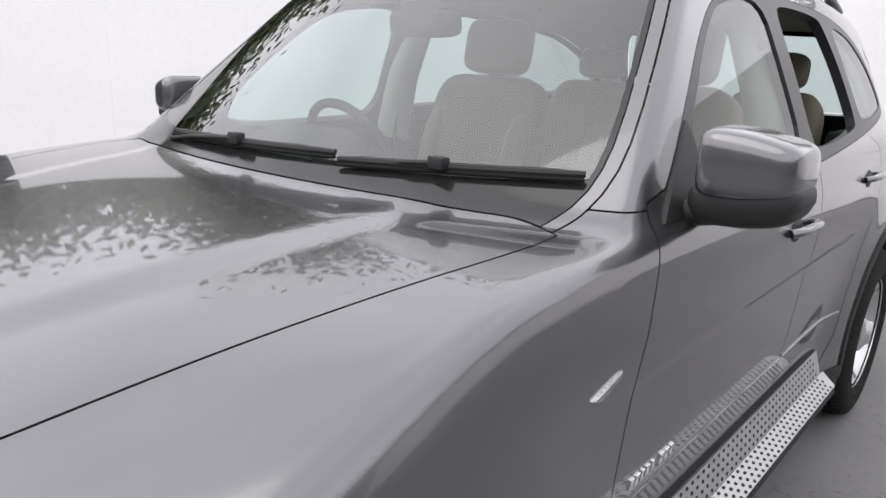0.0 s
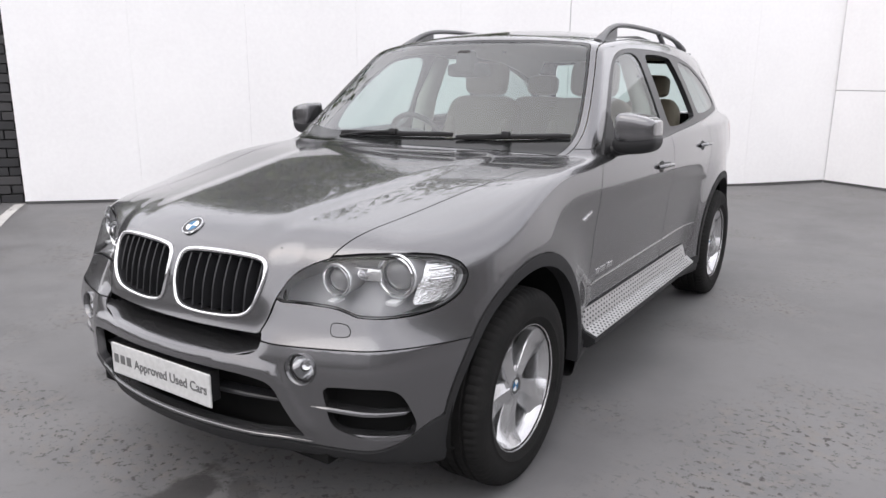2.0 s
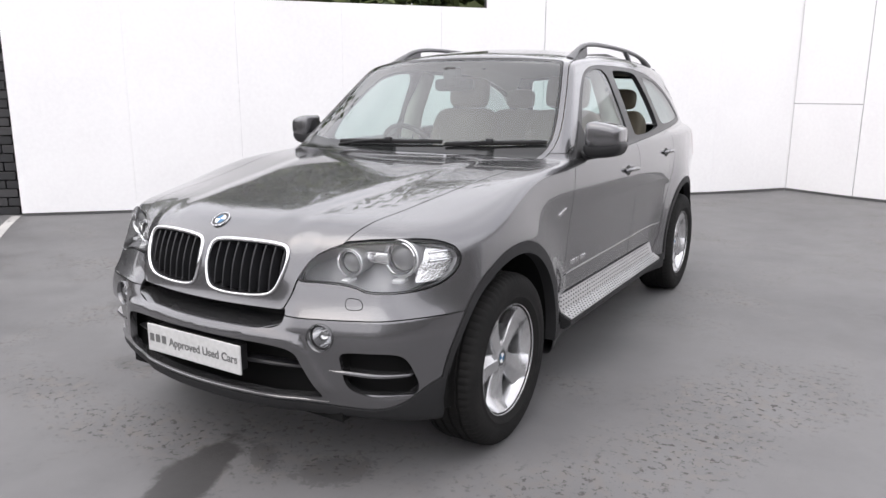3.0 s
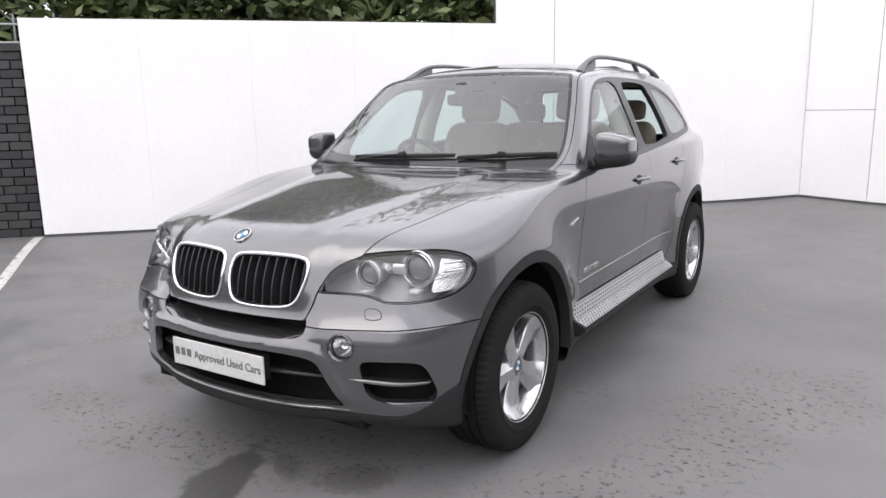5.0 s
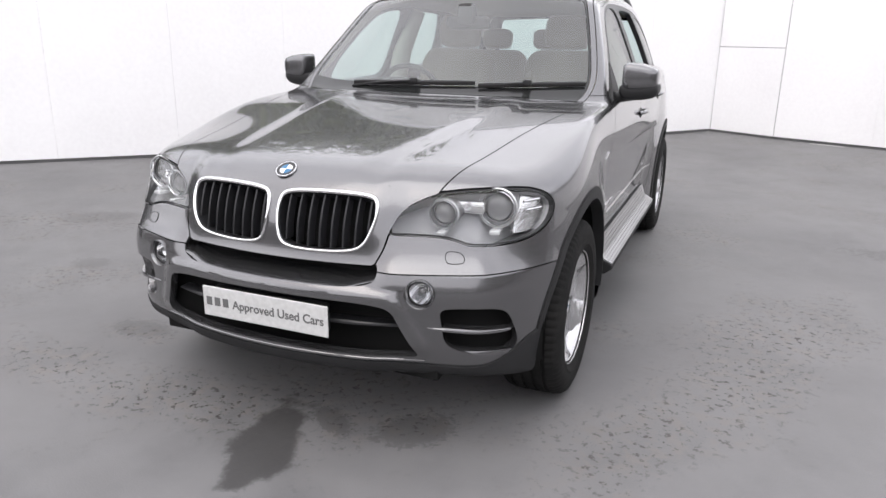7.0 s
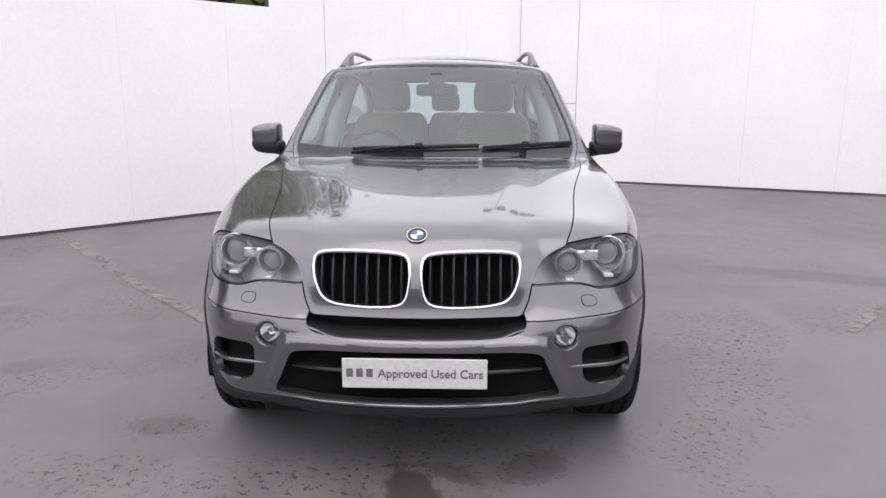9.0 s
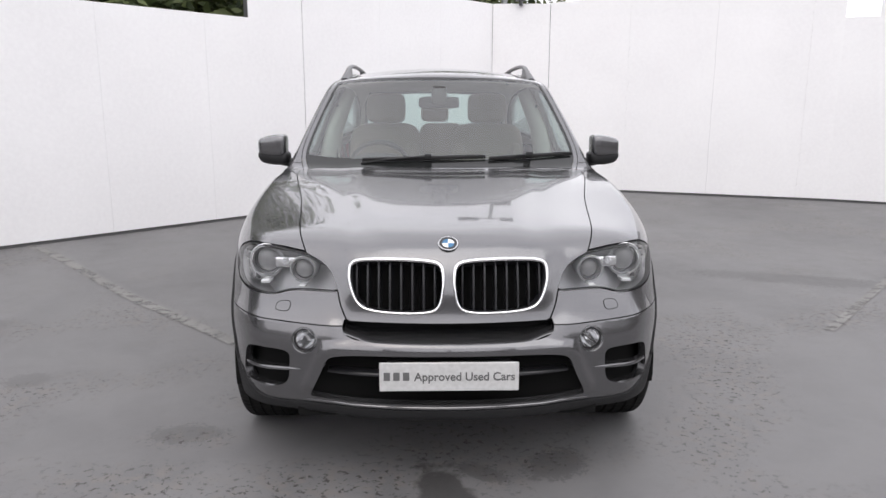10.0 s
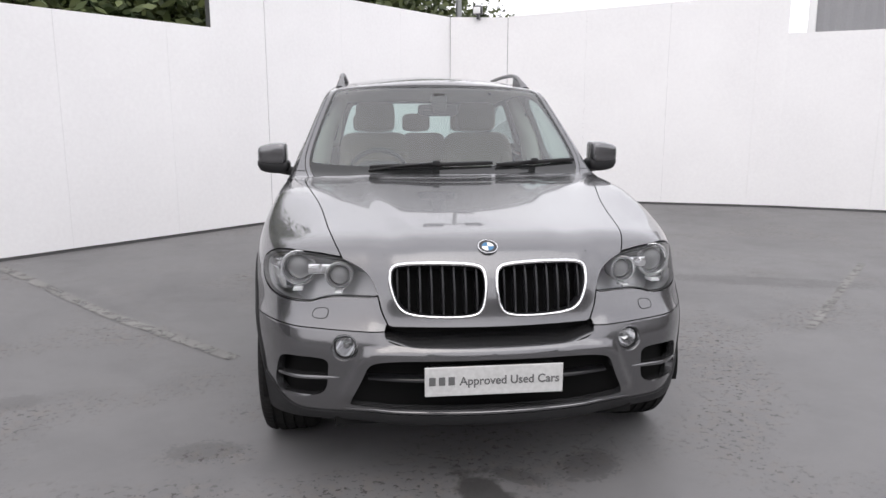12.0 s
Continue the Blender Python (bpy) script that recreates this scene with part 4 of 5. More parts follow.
gate_skin, rest = panel(rest, lambda p: np.maximum(polygon(p[:, 0], p[:, 2], np.array([(-0.9, 0.62), (0.66, 0.62), (0.70, 1.2), (0.64, 1.63), (-0.9, 1.66)])), 3.25 - p[:, 1]), 0.0025)
rear_bumper_skin, rest = panel(rest, lambda p: np.maximum(p[:, 2] - 0.80, 3.2 - p[:, 1]), 0.002)

skin_part("body_shell", rest, PAINT, car)
skin_part("hood", hood_skin, PAINT, car, "grey metallic bonnet mirroring sky and trees")
skin_part("bumper", bumper_skin, PAINT, car, depth=0.03)
skin_part("fender", fender_skin, PAINT, car, paired=True)
skin_part("cladding", cladding, CLAD, car, "dark grey plastic arch and sill cladding", paired=True, lift=0.006, depth=0.05)
skin_part("underbody", belly, BLACK, car, depth=0)
skin_part("windscreen", screen_skin, GLASS, car, "tinted windscreen", depth=0, lift=-0.001)
skin_part("windscreen_frit", frit_skin, FRIT, car, depth=0.01)
skin_part("pillar_trim", pillar_skin, PAINT, car, paired=True)
skin_part("window_surround", dlo_skin, TRIM, car, "satin black window frames", paired=True, depth=0.03)
doors_f = skin_part("front_door", door_f_skin, PAINT, car, paired=True)
doors_r = skin_part("rear_door", door_r_skin, PAINT, car, paired=True)
skin_part("door_glass", f_glass, SIDEGLASS, car, paired=True, depth=0, lift=-0.006)
half_glass = new("door_glass", skin_mesh("door_glass", r_glass, SIDEGLASS, depth=0, lift=-0.006, sides=(-1,)))
under(half_glass, car)
skin_part("quarter_glass", q_glass, DARKGLASS, car, paired=True, depth=0, lift=-0.003)
skin_part("rear_glass", rear_glass, SIDEGLASS, car, depth=0)
skin_part("tailgate", gate_skin, PAINT, car)
skin_part("rear_bumper", rear_bumper_skin, PAINT, car)
skin_part("tail_lamp", tail_lamp, RED, car, "red tail lamp", paired=True)
lamp_lens = skin_part("headlamp", lamp_skin, LENS, car, "clear headlamp with two round projectors", paired=True, depth=0)
for lens in lamp_lens:
    s = 1 if lens == lamp_lens[0] else -1
    under(new("seal", skin_mesh("seal", lamp_seal, BLACK, depth=0.02, sides=(s,))), lens)

# inner faces of the shell, seen through the glass
skin_part("headliner", cut(rest, lambda p: 1.15 - p[:, 2])[0], LINER, car, "pale cloth roof lining", lift=-0.028, depth=0, flip=True)
skin_part("pillar_lining", pillar_skin, LINER, car, paired=True, lift=-0.02, depth=0, flip=True)
skin_part("surround_lining", dlo_skin, DARKLINER, car, paired=True, lift=-0.024, depth=0, flip=True)
skin_part("door_card", door_f_skin, DARKLINER, car, paired=True, lift=-0.07, depth=0, flip=True)
skin_part("door_card", door_r_skin, DARKLINER, car, paired=True, lift=-0.07, depth=0, flip=True)

# ---- wheels ----
def wheel(y, s, spin):
    hub = new("wheel")
    hub.parent = car
    hub.matrix_local = pose(s * 0.818, y, 0.3655, 0, 0, 0 if s > 0 else 180) @ pose(0, 0, 0, spin, 0, 0)
    prof = [(-0.105, 0.228), (-0.120, 0.250), (-0.129, 0.290), (-0.126, 0.325), (-0.116, 0.350), (-0.100, 0.3625)]
    groove = []
    for gx in (-0.066, -0.022, 0.022, 0.066):
        groove += [(gx - 0.008, 0.3685), (gx - 0.006, 0.3600), (gx + 0.006, 0.3600), (gx + 0.008, 0.3685)]
    prof += groove + [(0.100, 0.3625), (0.116, 0.350), (0.126, 0.325), (0.129, 0.290), (0.1255, 0.272), (0.1275, 0.268), (0.120, 0.250), (0.105, 0.228)]
    n = len(prof)
    shoulder = {4, 5, 6, n - 9, n - 8, n - 7}
    tyre = part("tyre", lathe(prof, 216, lambda i, k: (0.005 if i in shoulder and k % 3 == 0 else (0.003 if 8 < i < n - 10 and (k + i) % 4 == 0 else 0.0))), RUBBER, hub, "black ribbed road tyre")
    rim = part("rim", lathe([(-0.108, 0.232), (-0.10, 0.222), (-0.07, 0.205), (0.05, 0.205), (0.085, 0.213), (0.098, 0.226), (0.106, 0.2335), (0.112, 0.2345), (0.113, 0.238), (0.106, 0.240)], 72), ALLOY, hub, "silver five-spoke alloy rim")
    for k in range(5):
        bm = bmesh.new()
        rows = []
        for r, w, x, lean in ((0.045, 0.033, 0.074, 0.0), (0.085, 0.036, 0.073, 0.003), (0.120, 0.041, 0.071, 0.006), (0.160, 0.049, 0.073, 0.008), (0.195, 0.059, 0.081, 0.010), (0.215, 0.067, 0.092, 0.011), (0.228, 0.072, 0.100, 0.011)):
            rows.append([bm.verts.new((x + dx, lean + 1.16 * w * f, r - 0.010 * f * f)) for dx, f in ((-0.042, -0.92), (-0.005, -1.0), (0.0, -0.94), (0.004, 0.22), (0.0, 0.30), (-0.011, 0.90), (-0.017, 0.98), (-0.045, 0.90))])
        for p, q in zip(rows, rows[1:]):
            for i in range(7):
                bm.faces.new((p[i], p[i + 1], q[i + 1], q[i]))
            bm.faces.new((p[7], p[0], q[0], q[7]))
        part("spoke", bm, ALLOY, hub, at=pose(0, 0, 0, 72 * k, 0, 0))
    part("hub_centre", lathe([(0.02, 0.076), (0.066, 0.074), (0.073, 0.064), (0.074, 0.040), (0.068, 0.036), (0.068, 0)], 40), ALLOY, hub)
    for k in range(5):
        part("wheel_bolt", lathe([(0.065, 0.0105), (0.072, 0.0105), (0.074, 0.008), (0.068, 0.006), (0.068, 0)], 12), DARK_METAL, hub, at=pose(0, 0, 0, 72 * k + 36, 0, 0) @ pose(0, 0, 0.056))
    roundel(hub, pose(0.072, 0, 0), 0.034)
    part("brake_disc", lathe([(-0.03, 0.17), (0.0, 0.17), (0.0, 0.09), (0.015, 0.08), (0.015, 0)], 48), DARK_METAL, hub)
    return hub


for wy in WHEEL_Y:
    for s in (1, -1):
        wheel(wy, s, 24 if wy < 1 else 34)
        well = bmesh.new()
        rows = []
        for a in np.linspace(-0.35, math.pi + 0.35, 26):
            rows.append([well.verts.new((s * x, wy + 0.462 * math.cos(a), max(0.37 + 0.462 * math.sin(a), 0.315))) for x in (0.50, 0.905)])
        for p, q in zip(rows, rows[1:]):
            well.faces.new((p[0], p[1], q[1], q[0]))
        well.faces.new([r[0] for r in rows])
        part("wheel_well", well, WELL, car, "dark wheel housing")

# ---- front end ----
# kidney grilles: a chrome frame each, upright dark bars and a black backing
_, nose_half = cut(SKIN, lambda p: p[:, 0])
kid_in, _ = cut(nose_half, kidney_f)
kid_ring, _ = cut(kid_in, lambda p: -(kidney_f(p) + 0.0122))
kid_outline = rounded(KIDNEY, 2)
for s in (1, -1):
    grille = under(new("grille", skin_mesh("grille", kid_ring, GRILLE, depth=0.045, lift=-0.002, sides=(s,))), car, "chrome-framed kidney-shaped grille with black bars")
    hoop = []
    for gx, gz in kid_outline:
        p, n = front_at(gx, gz)
        hoop.append((Vector((s * p.x, p.y, p.z)), Vector((s * n.x, n.y, n.z))))
    bm = bmesh.new()
    rows = []
    for i, (p, n) in enumerate(hoop):
        along = (hoop[(i + 1) % len(hoop)][0] - hoop[i - 1][0]).normalized()
        inward = along.cross(n).normalized()
        inward = inward if inward.dot(Vector((s * 0.195, p.y, 0.83)) - p) > 0 else -inward
        thick = 0.0062 + 0.0022 * smoothstep(0.84, 0.93, p.z)
        c = p + inward * thick + n * 0.002
        rows.append([bm.verts.new(c + inward * thick * math.cos(a) + n * 0.0085 * math.sin(a)) for a in [2 * math.pi * k / 12 for k in range(12)]])
    for p, q in zip(rows, rows[1:] + rows[:1]):
        for k in range(12):
            bm.faces.new((p[k], p[(k + 1) % 12], q[(k + 1) % 12], q[k]))
    part("grille_frame", bm, CHROME, grille, "slim rounded chrome frame")
    for gx in np.linspace(0.052, 0.352, 8):
        u = np.full(60, gx)
        zz = np.linspace(0.72, 0.95, 60)
        inside = zz[polygon(u, zz, kid_outline) < -0.010]
        line = [front_at(gx, z)[0] for z in np.linspace(inside[0], inside[-1], 12)]
        bm = bmesh.new()
        rows = []
        for p in line:
            rows.append([bm.verts.new((s * (p.x + dx), p.y + dy, p.z)) for dx, dy in ((-0.0035, 0.013), (0.0, 0.010), (0.0035, 0.013), (0.006, 0.05), (-0.006, 0.05))])
        for p, q in zip(rows, rows[1:]):
            for i in range(5):
                bm.faces.new((p[i], p[(i + 1) % 5], q[(i + 1) % 5], q[i]))
        bm.faces.new(rows[0])
        bm.faces.new(rows[-1])
        part("grille_bar", bm, GRILLE, grille, smooth=False)
    part("grille_backing", block(s * 0.01 if s > 0 else -0.40, 0.40 if s > 0 else -0.01, -0.660, -0.650, 0.70, 0.95, 0), WELL, grille, smooth=False)

# dark box behind the lower openings, and the cooler mesh in it
part("radiator_duct", block(-0.60, 0.60, -0.70, -0.60, 0.28, 0.70, 0.005), WELL, car, smooth=False)
part("duct_lip", sweep([(-0.695, 0.690), (-0.735, 0.690), (-0.72, 0.675), (-0.695, 0.675)], np.linspace(-0.40, 0.40, 3)), WELL, car, smooth=False)

# black blocks added behind the gap's ends to keep bright spots dark
for s in (1, -1):
    part("gap_blocker", block(s * 0.435 - 0.035, s * 0.435 + 0.035, -0.722, -0.60, 0.60, 0.76, 0.004), WELL, car, smooth=False)


def bumper_shelf():
    """The painted top of the bumper running back under the grille."""
    bm = bmesh.new()
    rows = []
    for x in np.linspace(-0.405, 0.405, 28):
        z = 0.620 + 0.03 * max(0, abs(x) - 0.30) / 0.1
        p = front_at(abs(x), z)[0]
        rows.append([bm.verts.new((x, p.y + dy, z + dz)) for dy, dz in ((0.001, -0.002), (0.006, 0.002), (0.03, 0.007), (0.07, 0.016), (0.16, 0.034))])
    for p, q in zip(rows, rows[1:]):
        for i in range(4):
            bm.faces.new((p[i], p[i + 1], q[i + 1], q[i]))
    return bm


part("bumper_shelf", bumper_shelf(), PAINT, car)


def strip_on_front(x0, x1, z0, z1, height, back, out, n=16, corner=False):
    """A bar lying along the bumper's face from (x0, z0) to (x1, z1)."""
    bm = bmesh.new()
    rows = []
    for k in np.linspace(0, 1, n):
        x, z = x0 + (x1 - x0) * k, z0 + (z1 - z0) * k
        p = front_at(abs(x), z)[0]
        thin = height * (0.35 + 0.65 * math.sin(math.pi * min(1, max(0, k)) * 0.98) ** 0.4)
        rows.append([bm.verts.new((x, p.y - out + dy, z + dz * thin)) for dy, dz in ((0, -0.5), (0, 0.1), (0.004, 0.5), (back, 0.5), (back, -0.5))])
    for p, q in zip(rows, rows[1:]):
        for i in range(5):
            bm.faces.new((p[i], p[(i + 1) % 5], q[(i + 1) % 5], q[i]))
    bm.faces.new(rows[0])
    bm.faces.new(rows[-1])
    return bm


part("intake_slat", strip_on_front(-0.47, 0.47, 0.487, 0.487, 0.014, 0.05, -0.035), GRILLE, car)
part("intake_lip", strip_on_front(-0.56, 0.56, 0.362, 0.362, 0.011, 0.05, 0.004, 30), PAINT, car, "grey lower bumper lip")
for s in (1, -1):
    side_box = bmesh.new()
    rows = []
    for k in np.linspace(0, 1, 10):
        x = 0.58 + 0.26 * k
        p = front_at(x, 0.47)[0]
        rows.append([side_box.verts.new((s * (p.x - 0.02), p.y + 0.075, z)) for z in (0.34, 0.60)])
    for p, q in zip(rows, rows[1:]):
        side_box.faces.new((p[0], p[1], q[1], q[0]))
    part("side_duct", side_box, WELL, car, "black side air intake")
    bm = strip_on_front(0.578, 0.822, 0.492, 0.474, 0.013, 0.05, 0.004, 18)
    if s < 0:
        bmesh.ops.scale(bm, vec=(-1, 1, 1), verts=bm.verts)
    part("intake_blade", bm, PAINT, car, "grey blade across the side intake")
    bm = strip_on_front(0.655, 0.822, 0.396, 0.386, 0.020, 0.05, -0.002, 14)
    if s < 0:
        bmesh.ops.scale(bm, vec=(-1, 1, 1), verts=bm.verts)
    part("intake_sill", bm, PAINT, car)
    # fog lamp in its round pocket
    p, n = front_at(0.555, 0.615)
    m = mirrored(facing(p, Vector((n.x * 0.55, n.y, n.z * 0.3))), s)
    fog = part("fog_lamp", lathe([(-0.05, 0.050), (0.0, 0.052), (0.003, 0.0505), (-0.004, 0.045), (-0.018, 0.0425)], 40), PAINT, car, "round fog lamp with a clear lens", at=m)
    part("fog_ring", lathe([(-0.020, 0.043), (-0.012, 0.0425), (-0.012, 0.039), (-0.022, 0.038)], 36), BLACK, fog)
    part("fog_reflector", lathe([(-0.016, 0.039), (-0.035, 0.034), (-0.055, 0.018), (-0.058, 0.008), (-0.040, 0.007), (-0.038, 0)], 32), FOGREF, fog)
    part("fog_lens", lathe([(-0.014, 0.0395), (-0.008, 0.030), (-0.005, 0.015), (-0.004, 0)], 32), LENS, fog)

# headlamps: a grey bowl, two ringed projectors, a bright side reflector
lamp_bowl_skin, _ = cut(nose_half, in_corner(HEADLAMP, 1))
reflector_skin, _ = cut(lamp_bowl_skin, lambda p: np.maximum(1.175 - (p[:, 0] + p[:, 1] + 0.845) + 0.6 * (p[:, 2] - 0.87), 0.80 - p[:, 2]))
for lens in lamp_lens:
    s = 1 if lens == lamp_lens[0] else -1
    under(new("lamp_bowl", skin_mesh("lamp_bowl", lamp_bowl_skin, LAMPGREY, depth=-0.105, lift=-0.115, sides=(s,))), lens)
    under(new("side_reflector", skin_mesh("side_reflector", reflector_skin, FACET, depth=0.02, lift=-0.035, sides=(s,))), lens)
    for x, y, z, r in ((0.574, -0.602, 0.860, 0.0465), (0.736, -0.512, 0.878, 0.0605)):
        m = mirrored(facing((x, y, z), (0.10, -1.0, 0.0)), s)
        part("projector_ring", lathe([(0.000, r * 1.00), (0.008, r * 1.02), (0.012, r * 0.98), (0.008, r * 0.93), (-0.012, r * 0.86)], 48), CHROME, lens, at=m)
        part("projector_tube", lathe([(-0.10, r * 1.05), (-0.02, r * 1.10), (0.000, r * 1.06), (0.000, r * 1.0)], 48), LAMPGREY, lens, at=m)
        part("projector_cone", lathe([(-0.008, r * 0.92), (-0.022, r * 0.80)], 40), LAMPGREY, lens, at=m)
        part("light_ring", lathe([(0.000, r * 1.17), (0.006, r * 1.165), (0.008, r * 1.13), (0.004, r * 1.10), (-0.006, r * 1.10)], 48), RINGW, lens, at=m)
        part("projector_lens", lathe([(-0.024, r * 0.84), (-0.010, r * 0.74), (0.000, r * 0.50), (0.005, 0)], 40), DARKLENS, lens, at=m)
        part("projector_foot", block(-0.020, 0.040, -r * 0.30, r * 0.30, -r * 1.44, -r * 1.22, 0.002), RINGW, lens, at=m)
    m = mirrored(facing((0.650, -0.575, 0.885), (0.15, -1.0, 0.0)), s)
    part("side_lamp", lathe([(-0.03, 0.010), (0.000, 0.015), (0.003, 0.014), (-0.002, 0.011), (-0.02, 0.007), (-0.02, 0)], 24), CHROME, lens, at=m)
    m = mirrored(facing((0.648, -0.570, 0.872), (0.15, -1.0, 0.0)), s)
    for z in (0.905, 0.872):
        pts = []
        for k in np.linspace(0, 1, 6):
            q, nn = meet((0.80 + 0.5, -0.42 + 0.10 * k - 0.5, z), (-0.7071, 0.7071, 0), 1.2)
            q = q - nn * 0.026
            pts.append((s * q.x, q.y, q.z))
        part("reflector_bar", tube(pts, 0.0055, 8), CHROME, lens)
    part("lamp_bridge", block(-0.05, -0.020, -0.055, 0.055, -0.018, 0.026, 0.008), FACET, lens, at=m)

# headlamp washer covers: a thin lid in an open joint
WASHER = rounded(tight([(0.612, 0.752), (0.668, 0.748), (0.682, 0.714), (0.622, 0.712)], 0.010), 1)
for s in (1, -1):
    ring = [front_at(u, v) for u, v in WASHER]
    bm = bmesh.new()
    edge = [bm.verts.new((s * (p.x + n.x * 0.0012), p.y + n.y * 0.0012, p.z + n.z * 0.0012)) for p, n in ring]
    p, n = front_at(float(WASHER[:, 0].mean()), float(WASHER[:, 1].mean()))
    mid = bm.verts.new((s * (p.x + n.x * 0.0012), p.y + n.y * 0.0012, p.z + n.z * 0.0012))
    for a, b in zip(edge, edge[1:] + edge[:1]):
        bm.faces.new((a, b, mid))
    cover = part("washer_cover", bm, PAINT, car)
    loop = [(s * p.x, p.y + n.y * 0.0008, p.z + n.z * 0.0008) for p, n in ring]
    part("joint", tube(loop + loop[:2], 0.0016, 6), BLACK, cover, "dark joint round the lid")

# the badge on the nose, the white dealer plate
p, n = meet((0, -1.0, 1.28), np.array((0, 0.72, -0.69)))
roundel(car, facing(p + n * 0.002, n), 0.037)
plate = part("plate", block(-0.262, 0.262, -0.863, -0.855, 0.447, 0.560, 0.003), PLATE, car, "white dealer plate with dark lettering", smooth=False)
part("plate_holder", block(-0.235, 0.235, -0.8555, -0.80, 0.450, 0.552, 0.004), BLACK, car, smooth=False)


def words(text, x0, width, z, y, size):
    cu = bpy.data.curves.new("lettering", "FONT")
    cu.body, cu.size, cu.extrude, cu.offset = text, size, 0.0006, 0.0009
    tmp = bpy.data.objects.new("lettering", cu)
    scene.collection.objects.link(tmp)
    bpy.context.view_layer.update()
    me = bpy.data.meshes.new_from_object(tmp.evaluated_get(bpy.context.evaluated_depsgraph_get()))
    bpy.data.objects.remove(tmp)
    co = np.empty(len(me.vertices) * 3)
    me.vertices.foreach_get("co", co)
    co = co.reshape(-1, 3)
    k = width / (co[:, 0].max() - co[:, 0].min())
    out = np.stack([x0 + (co[:, 0] - co[:, 0].min()) * k, y - co[:, 2], z + co[:, 1]], -1)
    me.vertices.foreach_set("co", out.ravel())
    me.materials.clear()
    me.materials.append(INK)
    me.update()
    return me


letters = new("lettering", words("Approved Used Cars", -0.133, 0.380, 0.489, -0.8635, 0.046))
letters.parent = plate
for i in range(3):
    part("lettering_bar", block(-0.246 + 0.036 * i, -0.222 + 0.036 * i, -0.8645, -0.862, 0.490, 0.522, 0), INK, plate, smooth=False)

# ---- along the car's sides and roof ----
for s in (1, -1):
    def sided(bm, flip=s):
        if flip < 0:
            bmesh.ops.scale(bm, vec=(-1, 1, 1), verts=bm.verts)
        return bm

    # door mirror: a rounded housing over a black base and foot
    bm = bmesh.new()
    bmesh.ops.create_uvsphere(bm, u_segments=40, v_segments=24, radius=1.0)
    for v in bm.verts:
        c = v.co
        e = [math.copysign(abs(k) ** 0.40, k) for k in c]
        front = 1.0 if e[1] > 0 else 1.25
        taper = 1.0 - 0.16 * max(0, e[0])
        v.co = Vector((0.990 + e[0] * 0.085, 0.930 + min(e[1], 0.55) * 0.078 * front + 0.022 * e[0], 1.263 + e[2] * 0.062 * taper - (0.010 * e[0] if e[2] > 0 else 0)))
    mirror = part("door_mirror", sided(bm), PAINT, car, "grey door mirror housing on a black foot")
    bm = bmesh.new()
    bmesh.ops.create_uvsphere(bm, u_segments=32, v_segments=16, radius=1.0)
    for v in bm.verts:
        e = [math.copysign(abs(k) ** 0.45, k) for k in v.co]
        tuck = 1 - 0.16 * max(0, -e[2])
        v.co = Vector((0.985 + e[0] * 0.094 * tuck, 0.928 + e[1] * 0.084 * tuck + 0.020 * e[0], 1.190 + e[2] * 0.040 + 0.010 * max(0, e[0])))
    part("mirror_base", sided(bm), BLACK, mirror, "black lower mirror shell")
    part("mirror_foot", sided(tube(bow([(0.800, 0.90, 1.152), (0.870, 0.918, 1.158), (0.95, 0.938, 1.172)]), [0.046] * 6 + [0.036] * 7, 14, 0.75)), BLACK, mirror)
    part("mirror_glass", sided(block(0.925, 1.050, 0.974, 0.978, 1.212, 1.292, 0.002)), CHROME, mirror)
    bm = bmesh.new()
    for dx in (0.004, -0.02):
        tri = [bm.verts.new((side_at(y, z)[0].x + dx, y, z)) for y, z in ((0.80, 1.152), (1.005, 1.163), (1.02, 1.29), (1.00, 1.325))]
        bm.faces.new(tri if dx > 0 else tri[::-1])
    bm.verts.ensure_lookup_table()
    for i in range(4):
        bm.faces.new((bm.verts[i], bm.verts[(i + 1) % 4], bm.verts[4 + (i + 1) % 4], bm.verts[4 + i]))
    part("mirror_sail", sided(bm), BLACK, mirror, smooth=False)

    # door handles
    for y, z, door in ((1.60, 1.030, doors_f), (2.46, 1.080, doors_r)):
        p, n = side_at(y, z)
        own = door[0] if s > 0 else door[1]
        cup = mirrored(facing(p + n * 0.0005, n), s)
        # the recess's shade is put on the door as a flat black oval
        cup_bm = bmesh.new()
        bmesh.ops.create_uvsphere(cup_bm, u_segments=24, v_segments=12, radius=1.0)
        bmesh.ops.scale(cup_bm, vec=(0.004, 0.050, 0.030), verts=cup_bm.verts)
        part("handle_shade", cup_bm, BLACK, own, "shade of the handle recess as a flat black oval", at=cup @ pose(0, -0.045 * s, 0))
        grip = bow([(0.002, -0.105 * s, 0.0), (0.020, -0.075 * s, 0.003), (0.027, 0.0, 0.004), (0.022, 0.075 * s, 0.002), (0.002, 0.11 * s, 0.0)], 5)
        part("handle_grip", tube(grip, 0.0115, 12, 1.25, (1, 0, 0)), PAINT, own, "grey pull handle", at=cup)

    # side repeater and the model lettering
    p, n = side_at(0.572, 0.917)
    m = mirrored(facing(p, n), s)
    bm = bmesh.new()
    front = [bm.verts.new((0.006, y * s, z)) for y, z in ((-0.044, -0.008), (0.052, 0.013), (0.040, -0.001), (-0.012, -0.021))]
    back = [bm.verts.new((-0.006, y * s, z)) for y, z in ((-0.052, -0.011), (0.062, 0.018), (0.046, -0.004), (-0.012, -0.027))]
    bm.faces.new(front)
    bm.faces.new(back[::-1])
